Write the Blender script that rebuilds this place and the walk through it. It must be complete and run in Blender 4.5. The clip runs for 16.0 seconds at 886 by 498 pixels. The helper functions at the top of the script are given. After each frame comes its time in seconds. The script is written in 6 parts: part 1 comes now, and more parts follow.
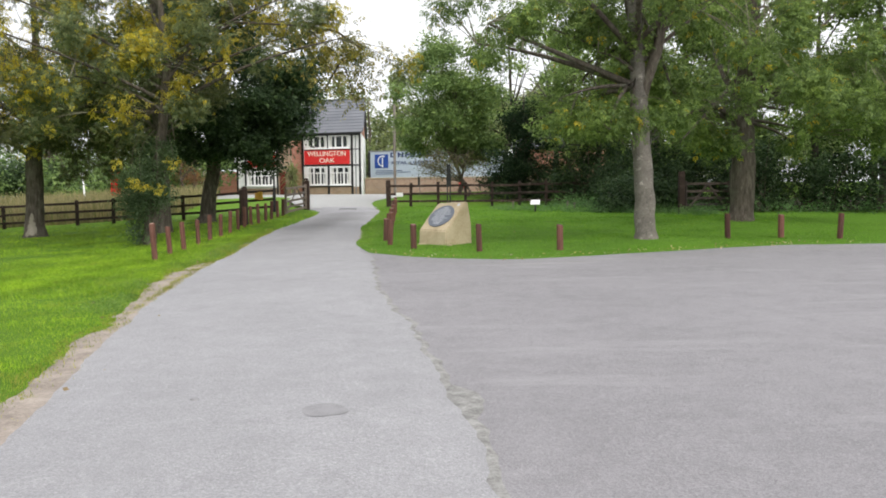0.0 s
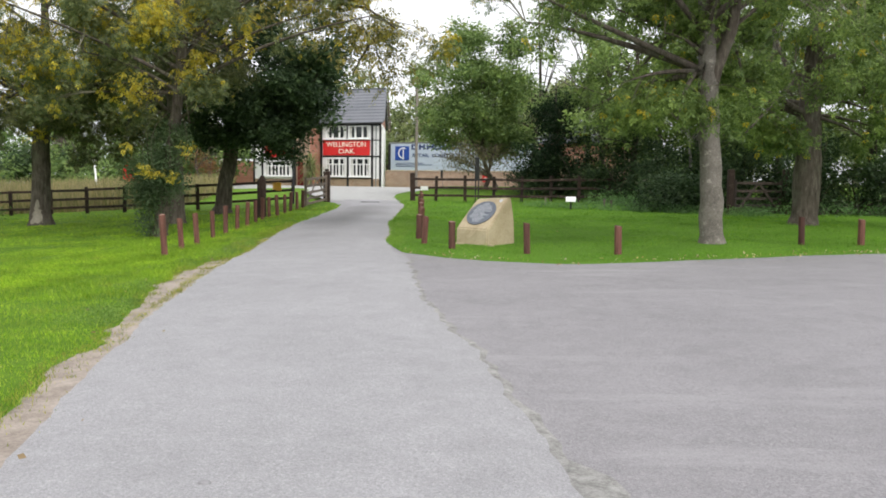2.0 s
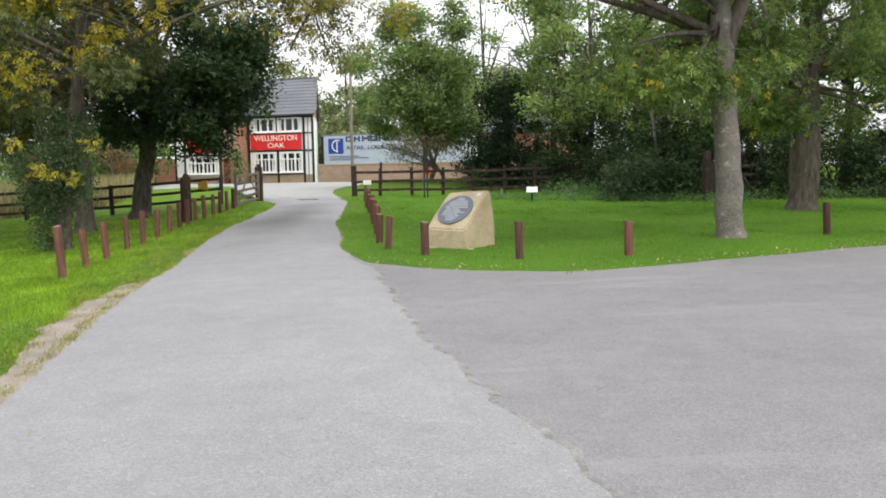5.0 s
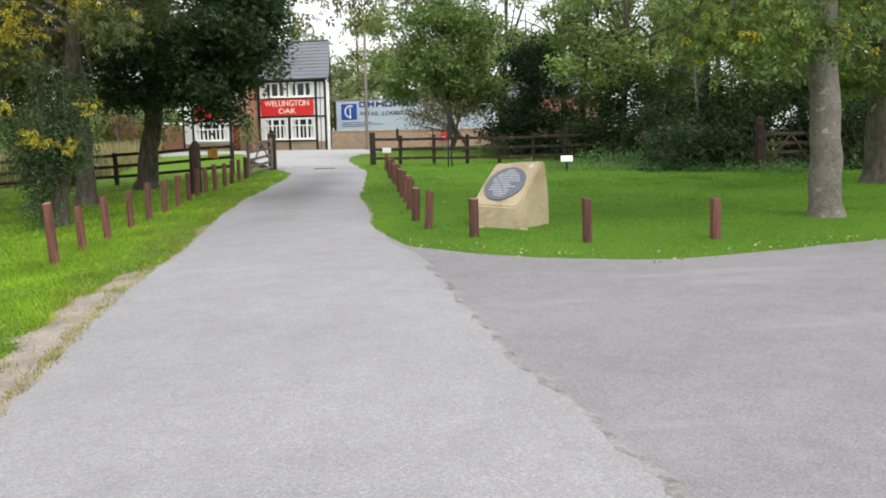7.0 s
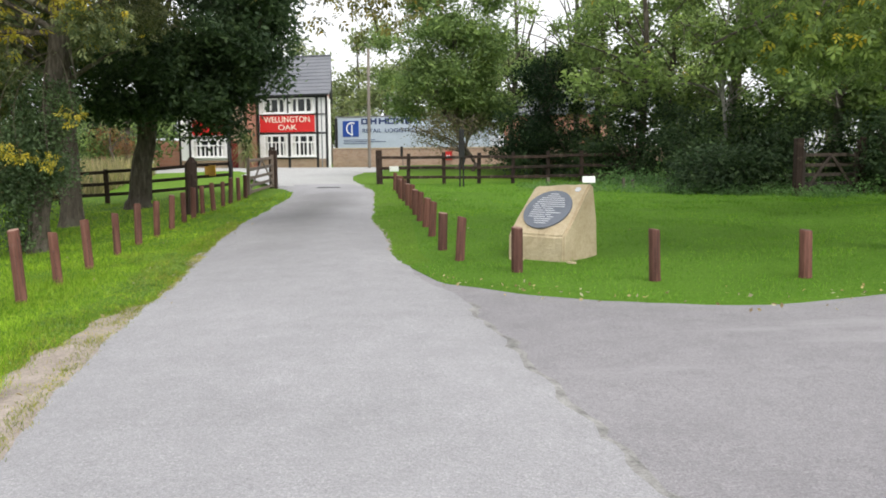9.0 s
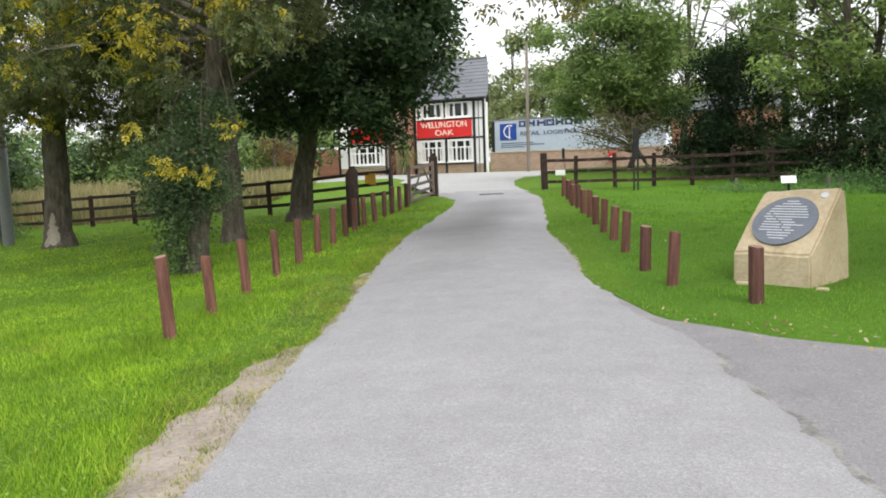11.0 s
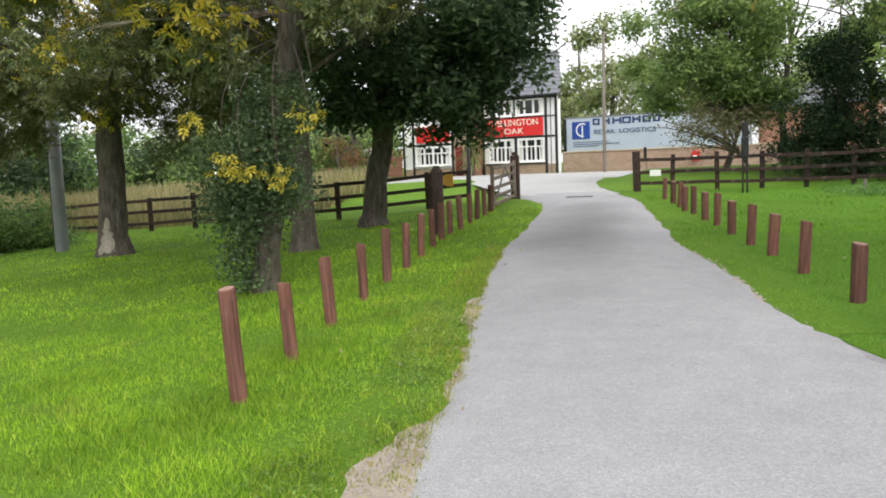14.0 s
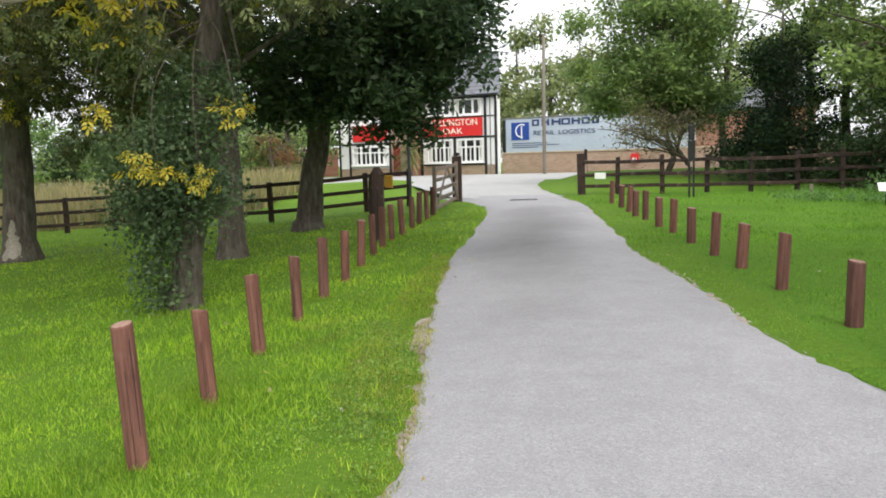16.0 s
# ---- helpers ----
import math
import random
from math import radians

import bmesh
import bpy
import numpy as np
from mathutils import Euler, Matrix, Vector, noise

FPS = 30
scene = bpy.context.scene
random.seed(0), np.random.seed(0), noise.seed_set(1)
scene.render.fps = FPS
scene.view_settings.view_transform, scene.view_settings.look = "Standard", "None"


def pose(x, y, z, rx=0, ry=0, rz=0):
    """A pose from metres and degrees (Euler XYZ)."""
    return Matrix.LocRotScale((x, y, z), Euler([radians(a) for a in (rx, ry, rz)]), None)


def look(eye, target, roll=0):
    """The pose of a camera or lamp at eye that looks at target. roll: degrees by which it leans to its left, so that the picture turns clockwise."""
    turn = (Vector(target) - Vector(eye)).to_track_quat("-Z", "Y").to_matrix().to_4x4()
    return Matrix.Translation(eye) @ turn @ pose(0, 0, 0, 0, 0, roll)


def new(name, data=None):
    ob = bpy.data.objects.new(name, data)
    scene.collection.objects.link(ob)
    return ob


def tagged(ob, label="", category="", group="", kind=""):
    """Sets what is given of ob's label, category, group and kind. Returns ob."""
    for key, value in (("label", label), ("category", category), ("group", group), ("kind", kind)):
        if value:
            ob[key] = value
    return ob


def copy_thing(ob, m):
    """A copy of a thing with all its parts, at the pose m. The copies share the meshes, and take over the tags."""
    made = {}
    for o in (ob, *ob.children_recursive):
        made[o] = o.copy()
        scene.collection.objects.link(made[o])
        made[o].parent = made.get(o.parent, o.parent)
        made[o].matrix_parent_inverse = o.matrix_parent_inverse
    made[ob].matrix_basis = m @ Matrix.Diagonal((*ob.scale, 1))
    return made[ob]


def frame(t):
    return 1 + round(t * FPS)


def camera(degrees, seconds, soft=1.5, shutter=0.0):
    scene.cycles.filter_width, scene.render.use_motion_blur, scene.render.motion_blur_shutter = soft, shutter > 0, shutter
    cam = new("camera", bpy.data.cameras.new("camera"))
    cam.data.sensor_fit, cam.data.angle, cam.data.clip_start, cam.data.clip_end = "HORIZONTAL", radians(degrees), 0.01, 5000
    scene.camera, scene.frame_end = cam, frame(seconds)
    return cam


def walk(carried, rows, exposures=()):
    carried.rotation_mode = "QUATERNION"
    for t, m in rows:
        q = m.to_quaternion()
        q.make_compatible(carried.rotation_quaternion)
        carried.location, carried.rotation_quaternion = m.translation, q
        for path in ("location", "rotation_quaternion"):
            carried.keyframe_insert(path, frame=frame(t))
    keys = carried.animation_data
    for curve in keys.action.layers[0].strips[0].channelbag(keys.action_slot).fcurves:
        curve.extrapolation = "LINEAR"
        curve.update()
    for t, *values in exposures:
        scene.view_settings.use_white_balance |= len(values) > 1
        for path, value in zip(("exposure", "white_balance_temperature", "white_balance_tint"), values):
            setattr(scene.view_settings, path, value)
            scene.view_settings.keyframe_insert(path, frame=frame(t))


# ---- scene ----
EXPOSURE = 0.72
cam = camera(56.4, 16.0, soft=1.8)
PATH = [
    (0, (0.288, 0.174, 1.505), (0.268, 2.168, 1.35), -0.5),
    (0.5, (0.102, 0.612, 1.452), (0.037, 2.605, 1.295), -0.3),
    (1, (0.019, 1.044, 1.446), (-0.054, 3.035, 1.267), -0.0),
    (1.5, (-0.095, 1.582, 1.493), (-0.167, 3.573, 1.319), -0.4),
    (2, (-0.292, 2.027, 1.48), (-0.343, 4.02, 1.311), 0.7),
    (2.5, (-0.397, 2.5, 1.463), (-0.437, 4.493, 1.294), 0.6),
    (3, (-0.544, 3.011, 1.457), (-0.514, 5.003, 1.283), 0.6),
    (5.3, (-1.079, 5.228, 1.457), (-0.962, 7.215, 1.264), -1.0),
    (5.5, (-1.122, 5.409, 1.458), (-1.009, 7.394, 1.244), -1.0),
    (6, (-1.235, 5.798, 1.434), (-1.12, 7.778, 1.176), -0.9),
    (6.5, (-1.366, 6.383, 1.422), (-1.263, 8.364, 1.162), -0.9),
    (7, (-1.515, 6.807, 1.484), (-1.419, 8.787, 1.218), -0.9),
    (7.5, (-1.594, 7.292, 1.458), (-1.517, 9.274, 1.204), -0.6),
    (8, (-1.744, 7.609, 1.444), (-1.627, 9.59, 1.199), -0.0),
    (8.2, (-1.796, 7.773, 1.471), (-1.662, 9.754, 1.23), 0.1),
    (10.3, (-2.156, 9.686, 1.49), (-2.247, 11.674, 1.291), -1.8),
    (10.5, (-2.222, 9.842, 1.48), (-2.361, 11.827, 1.281), -1.9),
    (11, (-2.409, 10.248, 1.517), (-2.668, 12.22, 1.31), -2.0),
    (11.5, (-2.578, 10.719, 1.496), (-3.044, 12.654, 1.299), -2.9),
    (12, (-2.784, 11.011, 1.486), (-3.259, 12.944, 1.295), -3.1),
    (12.5, (-2.966, 11.34, 1.505), (-3.446, 13.272, 1.315), -2.8),
    (13, (-3.14, 11.746, 1.522), (-3.64, 13.673, 1.326), -2.8),
    (13.5, (-3.346, 12.043, 1.532), (-3.78, 13.985, 1.334), -2.5),
    (14, (-3.492, 12.368, 1.508), (-3.882, 14.319, 1.308), -2.1),
    (14.5, (-3.645, 12.672, 1.516), (-4.052, 14.619, 1.307), -1.6),
    (15, (-3.782, 12.892, 1.543), (-4.179, 14.841, 1.331), -1.5),
    (15.5, (-3.797, 13.106, 1.53), (-4.124, 15.067, 1.318), -1.3),
    (16, (-3.786, 13.375, 1.547), (-4.022, 15.35, 1.341), -1.5),
]
walk(cam, [(t, look(eye, target, roll)) for t, eye, target, roll in PATH], [(0, EXPOSURE), (5.5, EXPOSURE + 0.08), (11, EXPOSURE + 0.16), (16, EXPOSURE + 0.23)])

# ---- sky and sun: a bright overcast day ----
world = bpy.data.worlds.new("overcast")
scene.world = world
world.use_nodes = True
wn, wl = world.node_tree.nodes, world.node_tree.links
sky = wn.new("ShaderNodeTexSky")
sky.sky_type, sky.sun_disc = "NISHITA", False
sky.sun_elevation, sky.sun_rotation = radians(48), radians(150)
sky.air_density, sky.dust_density, sky.ozone_density = 1.0, 6.0, 1.0
grey = wn.new("ShaderNodeHueSaturation")
grey.inputs["Saturation"].default_value = 0.12
wl.new(sky.outputs[0], grey.inputs["Color"])
cloud_mix = wn.new("ShaderNodeMix")
cloud_mix.data_type = "RGBA"
cloud_mix.inputs["Factor"].default_value = 0.75
way_up = wn.new("ShaderNodeSeparateXYZ")
wl.new(wn.new("ShaderNodeTexCoord").outputs["Generated"], way_up.inputs[0])
dome = wn.new("ShaderNodeValToRGB")
dome.color_ramp.elements[0].position, dome.color_ramp.elements[0].color = 0.0, (0.56, 0.568, 0.59, 1)
dome.color_ramp.elements[1].position, dome.color_ramp.elements[1].color = 1.0, (0.76, 0.771, 0.802, 1)
wl.new(way_up.outputs["Z"], dome.inputs["Fac"])
lift = wn.new("ShaderNodeVectorMath")
lift.operation = "SCALE"
lift.inputs["Scale"].default_value = 9.6
wl.new(dome.outputs["Color"], lift.inputs[0])
wl.new(lift.outputs[0], cloud_mix.inputs[7])
wl.new(grey.outputs[0], cloud_mix.inputs[6])
wl.new(cloud_mix.outputs[2], wn["Background"].inputs["Color"])
wn["Background"].inputs["Strength"].default_value = 0.15
sun = new("sun", bpy.data.lights.new("sun", "SUN"))
sun.data.energy, sun.data.angle, sun.data.color = 0.9, radians(25), (1.0, 0.97, 0.92)
sun.matrix_world = look((0, 0, 0), (-math.sin(radians(150)) * math.cos(radians(48)), -math.cos(radians(150)) * math.cos(radians(48)), -math.sin(radians(48))))


# ---- materials ----
def mat(name, build, rough=0.8, spec=0.3):
    """A Principled material; build(nodes, links, bsdf, out) finishes it."""
    m = bpy.data.materials.new(name)
    m.use_nodes = True
    n, l = m.node_tree.nodes, m.node_tree.links
    b = n["Principled BSDF"]
    b.inputs["Roughness"].default_value = rough
    b.inputs["Specular IOR Level"].default_value = spec
    build(n, l, b, n["Material Output"])
    return m


def coords(n):
    return n.new("ShaderNodeTexCoord").outputs["Object"]


def noise_tex(n, l, scale, detail=4, rough=0.6, vec=None):
    t = n.new("ShaderNodeTexNoise")
    t.inputs["Scale"].default_value, t.inputs["Detail"].default_value, t.inputs["Roughness"].default_value = scale, detail, rough
    l.new(vec if vec else coords(n), t.inputs["Vector"])
    return t.outputs["Fac"]


def ramp(n, l, fac, stops):
    r = n.new("ShaderNodeValToRGB")
    while len(r.color_ramp.elements) < len(stops):
        r.color_ramp.elements.new(0.5)
    for e, (p, c) in zip(r.color_ramp.elements, stops):
        e.position, e.color = p, (*c, 1)
    l.new(fac, r.inputs["Fac"])
    return r.outputs["Color"]


def mix(n, l, fac, a, b, mode="MIX"):
    m = n.new("ShaderNodeMix")
    m.data_type, m.blend_type = "RGBA", mode
    if isinstance(fac, float):
        m.inputs["Factor"].default_value = fac
    else:
        l.new(fac, m.inputs["Factor"])
    for v, k in ((a, 6), (b, 7)):
        if isinstance(v, tuple):
            m.inputs[k].default_value = (*v, 1)
        else:
            l.new(v, m.inputs[k])
    return m.outputs[2]


def bump(n, l, b, height, strength, dist=0.02):
    k = n.new("ShaderNodeBump")
    k.inputs["Strength"].default_value, k.inputs["Distance"].default_value = strength, dist
    l.new(height, k.inputs["Height"])
    l.new(k.outputs[0], b.inputs["Normal"])


def speckled(name, dark, light, coarse, fine, rough=0.85, relief=0.3, dist=0.01, spec=0.3, extra=None):
    """Two scales of variation between two colours, with fine relief."""
    def build(n, l, b, out):
        c = mix(n, l, 0.5, ramp(n, l, noise_tex(n, l, coarse, 3), [(0.3, dark), (0.7, light)]), ramp(n, l, noise_tex(n, l, fine, 5, 0.7), [(0.3, dark), (0.7, light)]))
        if extra:
            c = extra(n, l, c)
        l.new(c, b.inputs["Base Color"])
        bump(n, l, b, noise_tex(n, l, fine, 4, 0.7), relief, dist)
    return mat(name, build, rough, spec)


def tarmac(name, dark, light, tint, dark_patch=None, streak=0.22):
    """Weathered tarmac: patchy, with coarse chippings, drag streaks and a long darker patch."""
    def build(n, l, b, out):
        big = noise_tex(n, l, 0.35, 5, 0.6)
        mid = noise_tex(n, l, 3.0, 6, 0.7)
        grit = noise_tex(n, l, 105.0, 3, 0.8)
        c = ramp(n, l, mid, [(0.25, dark), (0.75, light)])
        c = mix(n, l, 0.45, c, ramp(n, l, big, [(0.3, dark), (0.7, light)]))
        c = mix(n, l, 0.6, c, ramp(n, l, grit, [(0.3, (0.5, 0.5, 0.5)), (0.5, (1, 1, 1)), (0.72, (1.6, 1.58, 1.54))]), "MULTIPLY")
        v = n.new("ShaderNodeTexVoronoi")
        v.inputs["Scale"].default_value = 68
        l.new(coords(n), v.inputs["Vector"])
        chip = n.new("ShaderNodeSeparateColor")
        l.new(v.outputs["Color"], chip.inputs[0])
        c = mix(n, l, 0.3, c, ramp(n, l, chip.outputs[0], [(0.0, (0.62, 0.61, 0.61)), (0.45, (0.98, 0.98, 0.98)), (0.8, (1.08, 1.07, 1.06)), (1.0, (1.5, 1.48, 1.44))]), "MULTIPLY")
        stain = noise_tex(n, l, 1.3, 2, 0.5)
        c = mix(n, l, ramp(n, l, stain, [(0.64, (0, 0, 0)), (0.78, (0.4, 0.4, 0.4))]), c, dark)
        mp = n.new("ShaderNodeMapping")
        mp.inputs["Scale"].default_value, mp.inputs["Rotation"].default_value = (0.22, 1.3, 1) if not dark_patch else (1.5, 0.16, 1), (0, 0, radians(12))
        l.new(coords(n), mp.inputs[0])
        c = mix(n, l, ramp(n, l, noise_tex(n, l, 1.0, 5, 0.65, mp.outputs[0]), [(0.56, (0, 0, 0)), (0.72, (streak,) * 3)]), c, tint)
        # long ellipse with an uneven rim, darkest at its middle
        if dark_patch:
            mp = n.new("ShaderNodeMapping")
            mp.vector_type = "POINT"
            sx, sy, x, y = dark_patch
            mp.inputs["Scale"].default_value, mp.inputs["Location"].default_value = (1 / sx, 1 / sy, 0), (-x / sx, -y / sy, 0)
            l.new(coords(n), mp.inputs[0])
            d = n.new("ShaderNodeVectorMath")
            d.operation = "LENGTH"
            l.new(mp.outputs[0], d.inputs[0])
            add = n.new("ShaderNodeMath")
            add.operation = "ADD"
            l.new(d.outputs["Value"], add.inputs[0]), l.new(noise_tex(n, l, 0.5, 1), add.inputs[1])
            half = n.new("ShaderNodeMath")
            half.operation = "MULTIPLY"
            half.inputs[1].default_value = 0.5
            l.new(add.outputs[0], half.inputs[0])
            c = mix(n, l, ramp(n, l, half.outputs[0], [(0.24, (0.48, 0.48, 0.48)), (0.5, (0.30, 0.30, 0.30)), (0.78, (0, 0, 0))]), c, (0.075, 0.073, 0.07))
        l.new(c, b.inputs["Base Color"])
        bump(n, l, b, mix(n, l, 0.5, grit, v.outputs["Distance"]), 0.8, 0.014)
    return mat(name, build, 0.9, 0.25)


M_LANE = tarmac("worn_tarmac", (0.238, 0.234, 0.242), (0.34, 0.335, 0.346), (0.41, 0.405, 0.41), (1.0, 7.5, -3.85, 28.6), streak=0.12)
M_PARK = tarmac("car_park_tarmac", (0.192, 0.184, 0.192), (0.28, 0.269, 0.28), (0.365, 0.352, 0.36), streak=0.42)
M_ROAD = tarmac("road_tarmac", (0.30, 0.30, 0.29), (0.40, 0.40, 0.39), (0.45, 0.45, 0.44))
M_GRIT = speckled("broken_tarmac_edge", (0.08, 0.078, 0.075), (0.40, 0.39, 0.37), 6, 45, 0.95, 0.8, 0.02)
M_SOIL = speckled("sandy_soil", (0.14, 0.117, 0.098), (0.43, 0.368, 0.315), 2.4, 30, 0.95, 0.8, 0.02,
                  extra=lambda n, l, c: mix(n, l, ramp(n, l, noise_tex(n, l, 3.2, 5, 0.7), [(0.62, (0, 0, 0)), (0.78, (0.35, 0.35, 0.35))]), c, (0.15, 0.13, 0.07)))
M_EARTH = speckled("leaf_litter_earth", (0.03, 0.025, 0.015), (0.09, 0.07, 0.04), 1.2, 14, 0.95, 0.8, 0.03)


def grass_build(n, l, b, out, lush=1.0):
    c = ramp(n, l, noise_tex(n, l, 0.45, 4), [(0.3, (0.075 * lush, 0.145, 0.012)), (0.7, (0.14 * lush, 0.235, 0.024))])
    c = mix(n, l, 0.5, c, ramp(n, l, noise_tex(n, l, 26, 5, 0.75), [(0.3, (0.03, 0.085, 0.006)), (0.7, (0.16, 0.29, 0.032))]))
    c = mix(n, l, ramp(n, l, noise_tex(n, l, 1.7, 3), [(0.6, (0, 0, 0)), (0.75, (0.3, 0.3, 0.3))]), c, (0.15, 0.24, 0.03))
    l.new(c, b.inputs["Base Color"])
    bump(n, l, b, noise_tex(n, l, 40, 4, 0.8), 0.9, 0.03)


M_GRASS = mat("mown_grass", grass_build, 0.9, 0.1)
M_GRASS_LUSH = mat("lush_mown_grass", lambda n, l, b, out: grass_build(n, l, b, out, 0.8), 0.9, 0.1)


def leaf_material(name, colours, yellow=None, amount=0.0, clump=0.9, sway=(0.78, 1.35), thin=0.42, patch=1.1):
    """Leaves: each its own shade, boughs paler or deeper; yellow: a second tone in patches."""
    def build(n, l, b, out):
        g = n.new("ShaderNodeNewGeometry")
        k = len(colours)
        c = ramp(n, l, g.outputs["Random Per Island"], [(i / max(1, k - 1), v) for i, v in enumerate(colours)])
        if yellow:
            f = ramp(n, l, noise_tex(n, l, clump, 3, 0.6), [(0.60 - amount, (0, 0, 0)), (0.72 - amount, (1, 1, 1))])
            c = mix(n, l, f, c, ramp(n, l, g.outputs["Random Per Island"], [(0, yellow[0]), (1, yellow[1])]))
        lo, hi = sway
        c = mix(n, l, 1.0, c, ramp(n, l, noise_tex(n, l, patch, 3, 0.6), [(0.32, (lo, lo, lo)), (0.5, (1, 1, 1)), (0.68, (hi * 1.06, hi, hi * 0.85))]), "MULTIPLY")
        l.new(c, b.inputs["Base Color"])
        tr = n.new("ShaderNodeBsdfTranslucent")
        l.new(c, tr.inputs["Color"])
        mx = n.new("ShaderNodeMixShader")
        mx.inputs[0].default_value = thin
        l.new(b.outputs[0], mx.inputs[1]), l.new(tr.outputs[0], mx.inputs[2])
        l.new(mx.outputs[0], out.inputs["Surface"])
    return mat(name, build, 0.55, 0.2)


M_BLADE = leaf_material("grass_blades", [(0.074, 0.173, 0.009), (0.187, 0.352, 0.02), (0.292, 0.477, 0.036), (0.447, 0.567, 0.068)], ((0.20, 0.27, 0.03), (0.38, 0.42, 0.085)), 0.0, 1.3, (0.68, 1.28), 0.42, 0.75)
M_BLADE_LUSH = leaf_material("lush_grass_blades", [(0.062, 0.168, 0.011), (0.112, 0.263, 0.02), (0.174, 0.358, 0.038), (0.258, 0.409, 0.062)], ((0.12, 0.25, 0.03), (0.22, 0.34, 0.06)), -0.02, 0.8, (0.7, 1.22), 0.42, 0.6)
M_BLADE_POOR = leaf_material("yellowing_verge_grass", [(0.115, 0.172, 0.023), (0.23, 0.287, 0.04), (0.345, 0.345, 0.069), (0.414, 0.356, 0.127)])
M_CLOVER = leaf_material("clover_leaves", [(0.11, 0.20, 0.035), (0.17, 0.28, 0.055), (0.24, 0.36, 0.09)])
M_WEED = leaf_material("grey_green_weeds", [(0.08, 0.17, 0.05), (0.12, 0.23, 0.075), (0.17, 0.28, 0.11)])
M_DRY = leaf_material("dry_tall_grass", [(0.20, 0.19, 0.08), (0.33, 0.29, 0.15), (0.42, 0.36, 0.20), (0.16, 0.2, 0.06)])
Y = ((0.34, 0.24, 0.015), (0.52, 0.36, 0.03))
M_GOLD = leaf_material("golden_ash_leaves", [(0.324, 0.256, 0.02), (0.475, 0.378, 0.03), (0.562, 0.476, 0.06), (0.324, 0.329, 0.05)])
M_ASH = leaf_material("ash_leaves", [(0.083, 0.132, 0.039), (0.137, 0.206, 0.053), (0.219, 0.304, 0.081), (0.099, 0.155, 0.053)], sway=(0.7, 1.5))
M_ASH_BLUE = leaf_material("blue_green_ash_leaves", [(0.084, 0.116, 0.057), (0.139, 0.175, 0.076), (0.218, 0.25, 0.105), (0.16, 0.183, 0.073)], sway=(0.7, 1.25))
M_ASH_OLIVE = leaf_material("olive_ash_leaves", [(0.12, 0.13, 0.05), (0.19, 0.19, 0.065), (0.27, 0.25, 0.08), (0.32, 0.25, 0.05)])
M_ASH_DEEP = leaf_material("deep_green_ash_leaves", [(0.053, 0.071, 0.033), (0.093, 0.111, 0.047), (0.159, 0.172, 0.071), (0.119, 0.128, 0.049)], sway=(0.7, 1.4))
M_THORN = leaf_material("russet_thorn_leaves", [(0.10, 0.12, 0.05), (0.16, 0.14, 0.07), (0.20, 0.17, 0.09), (0.09, 0.12, 0.05)])
M_RUSSET = leaf_material("russet_leaves", [(0.20, 0.09, 0.04), (0.28, 0.13, 0.06), (0.22, 0.17, 0.06)])
M_DARK = leaf_material("dark_green_leaves", [(0.03, 0.055, 0.028), (0.051, 0.087, 0.039), (0.081, 0.127, 0.055), (0.038, 0.069, 0.032)])
M_GREEN = leaf_material("fresh_green_leaves", [(0.15, 0.225, 0.075), (0.237, 0.338, 0.1), (0.325, 0.438, 0.138), (0.188, 0.269, 0.094)], Y, -0.04)
M_LIME = leaf_material("mid_green_leaves", [(0.105, 0.168, 0.063), (0.168, 0.252, 0.081), (0.252, 0.35, 0.112), (0.14, 0.21, 0.07)], ((0.22, 0.22, 0.03), (0.34, 0.29, 0.04)), -0.06, 0.7)
M_HEDGE = leaf_material("hedge_leaves", [(0.022, 0.043, 0.019), (0.041, 0.072, 0.03), (0.072, 0.114, 0.046), (0.029, 0.055, 0.024)])
M_FAR = leaf_material("pale_willow_leaves", [(0.15, 0.189, 0.084), (0.225, 0.275, 0.119), (0.285, 0.319, 0.14), (0.165, 0.217, 0.098)])
M_PALM = leaf_material("palm_fronds", [(0.16, 0.20, 0.07), (0.24, 0.28, 0.11), (0.30, 0.32, 0.15)])
M_IVY = leaf_material("ivy_leaves", [(0.056, 0.094, 0.043), (0.094, 0.144, 0.065), (0.144, 0.206, 0.1), (0.069, 0.112, 0.05)])
M_CONIFER = leaf_material("conifer_needles", [(0.012, 0.028, 0.013), (0.022, 0.045, 0.02), (0.03, 0.055, 0.022)])
M_BRAMBLE = leaf_material("bramble_leaves", [(0.068, 0.121, 0.038), (0.115, 0.196, 0.057), (0.176, 0.27, 0.081)])
M_FALLEN = leaf_material("fallen_leaves", [(0.30, 0.22, 0.10), (0.45, 0.36, 0.18), (0.5, 0.46, 0.34), (0.22, 0.14, 0.06)])


def bark_build(n, l, b, out):
    mp = n.new("ShaderNodeMapping")
    mp.inputs["Scale"].default_value = (1, 1, 0.22)
    l.new(coords(n), mp.inputs[0])
    v = mp.outputs[0]
    c = ramp(n, l, noise_tex(n, l, 14, 6, 0.7, v), [(0.3, (0.042, 0.034, 0.027)), (0.55, (0.118, 0.099, 0.08)), (0.75, (0.225, 0.2, 0.165))])
    c = mix(n, l, ramp(n, l, noise_tex(n, l, 2.2, 3), [(0.52, (0, 0, 0)), (0.68, (0.55, 0.55, 0.55))]), c, (0.15, 0.15, 0.11))
    l.new(c, b.inputs["Base Color"])
    bump(n, l, b, noise_tex(n, l, 18, 6, 0.75, v), 0.9, 0.04)


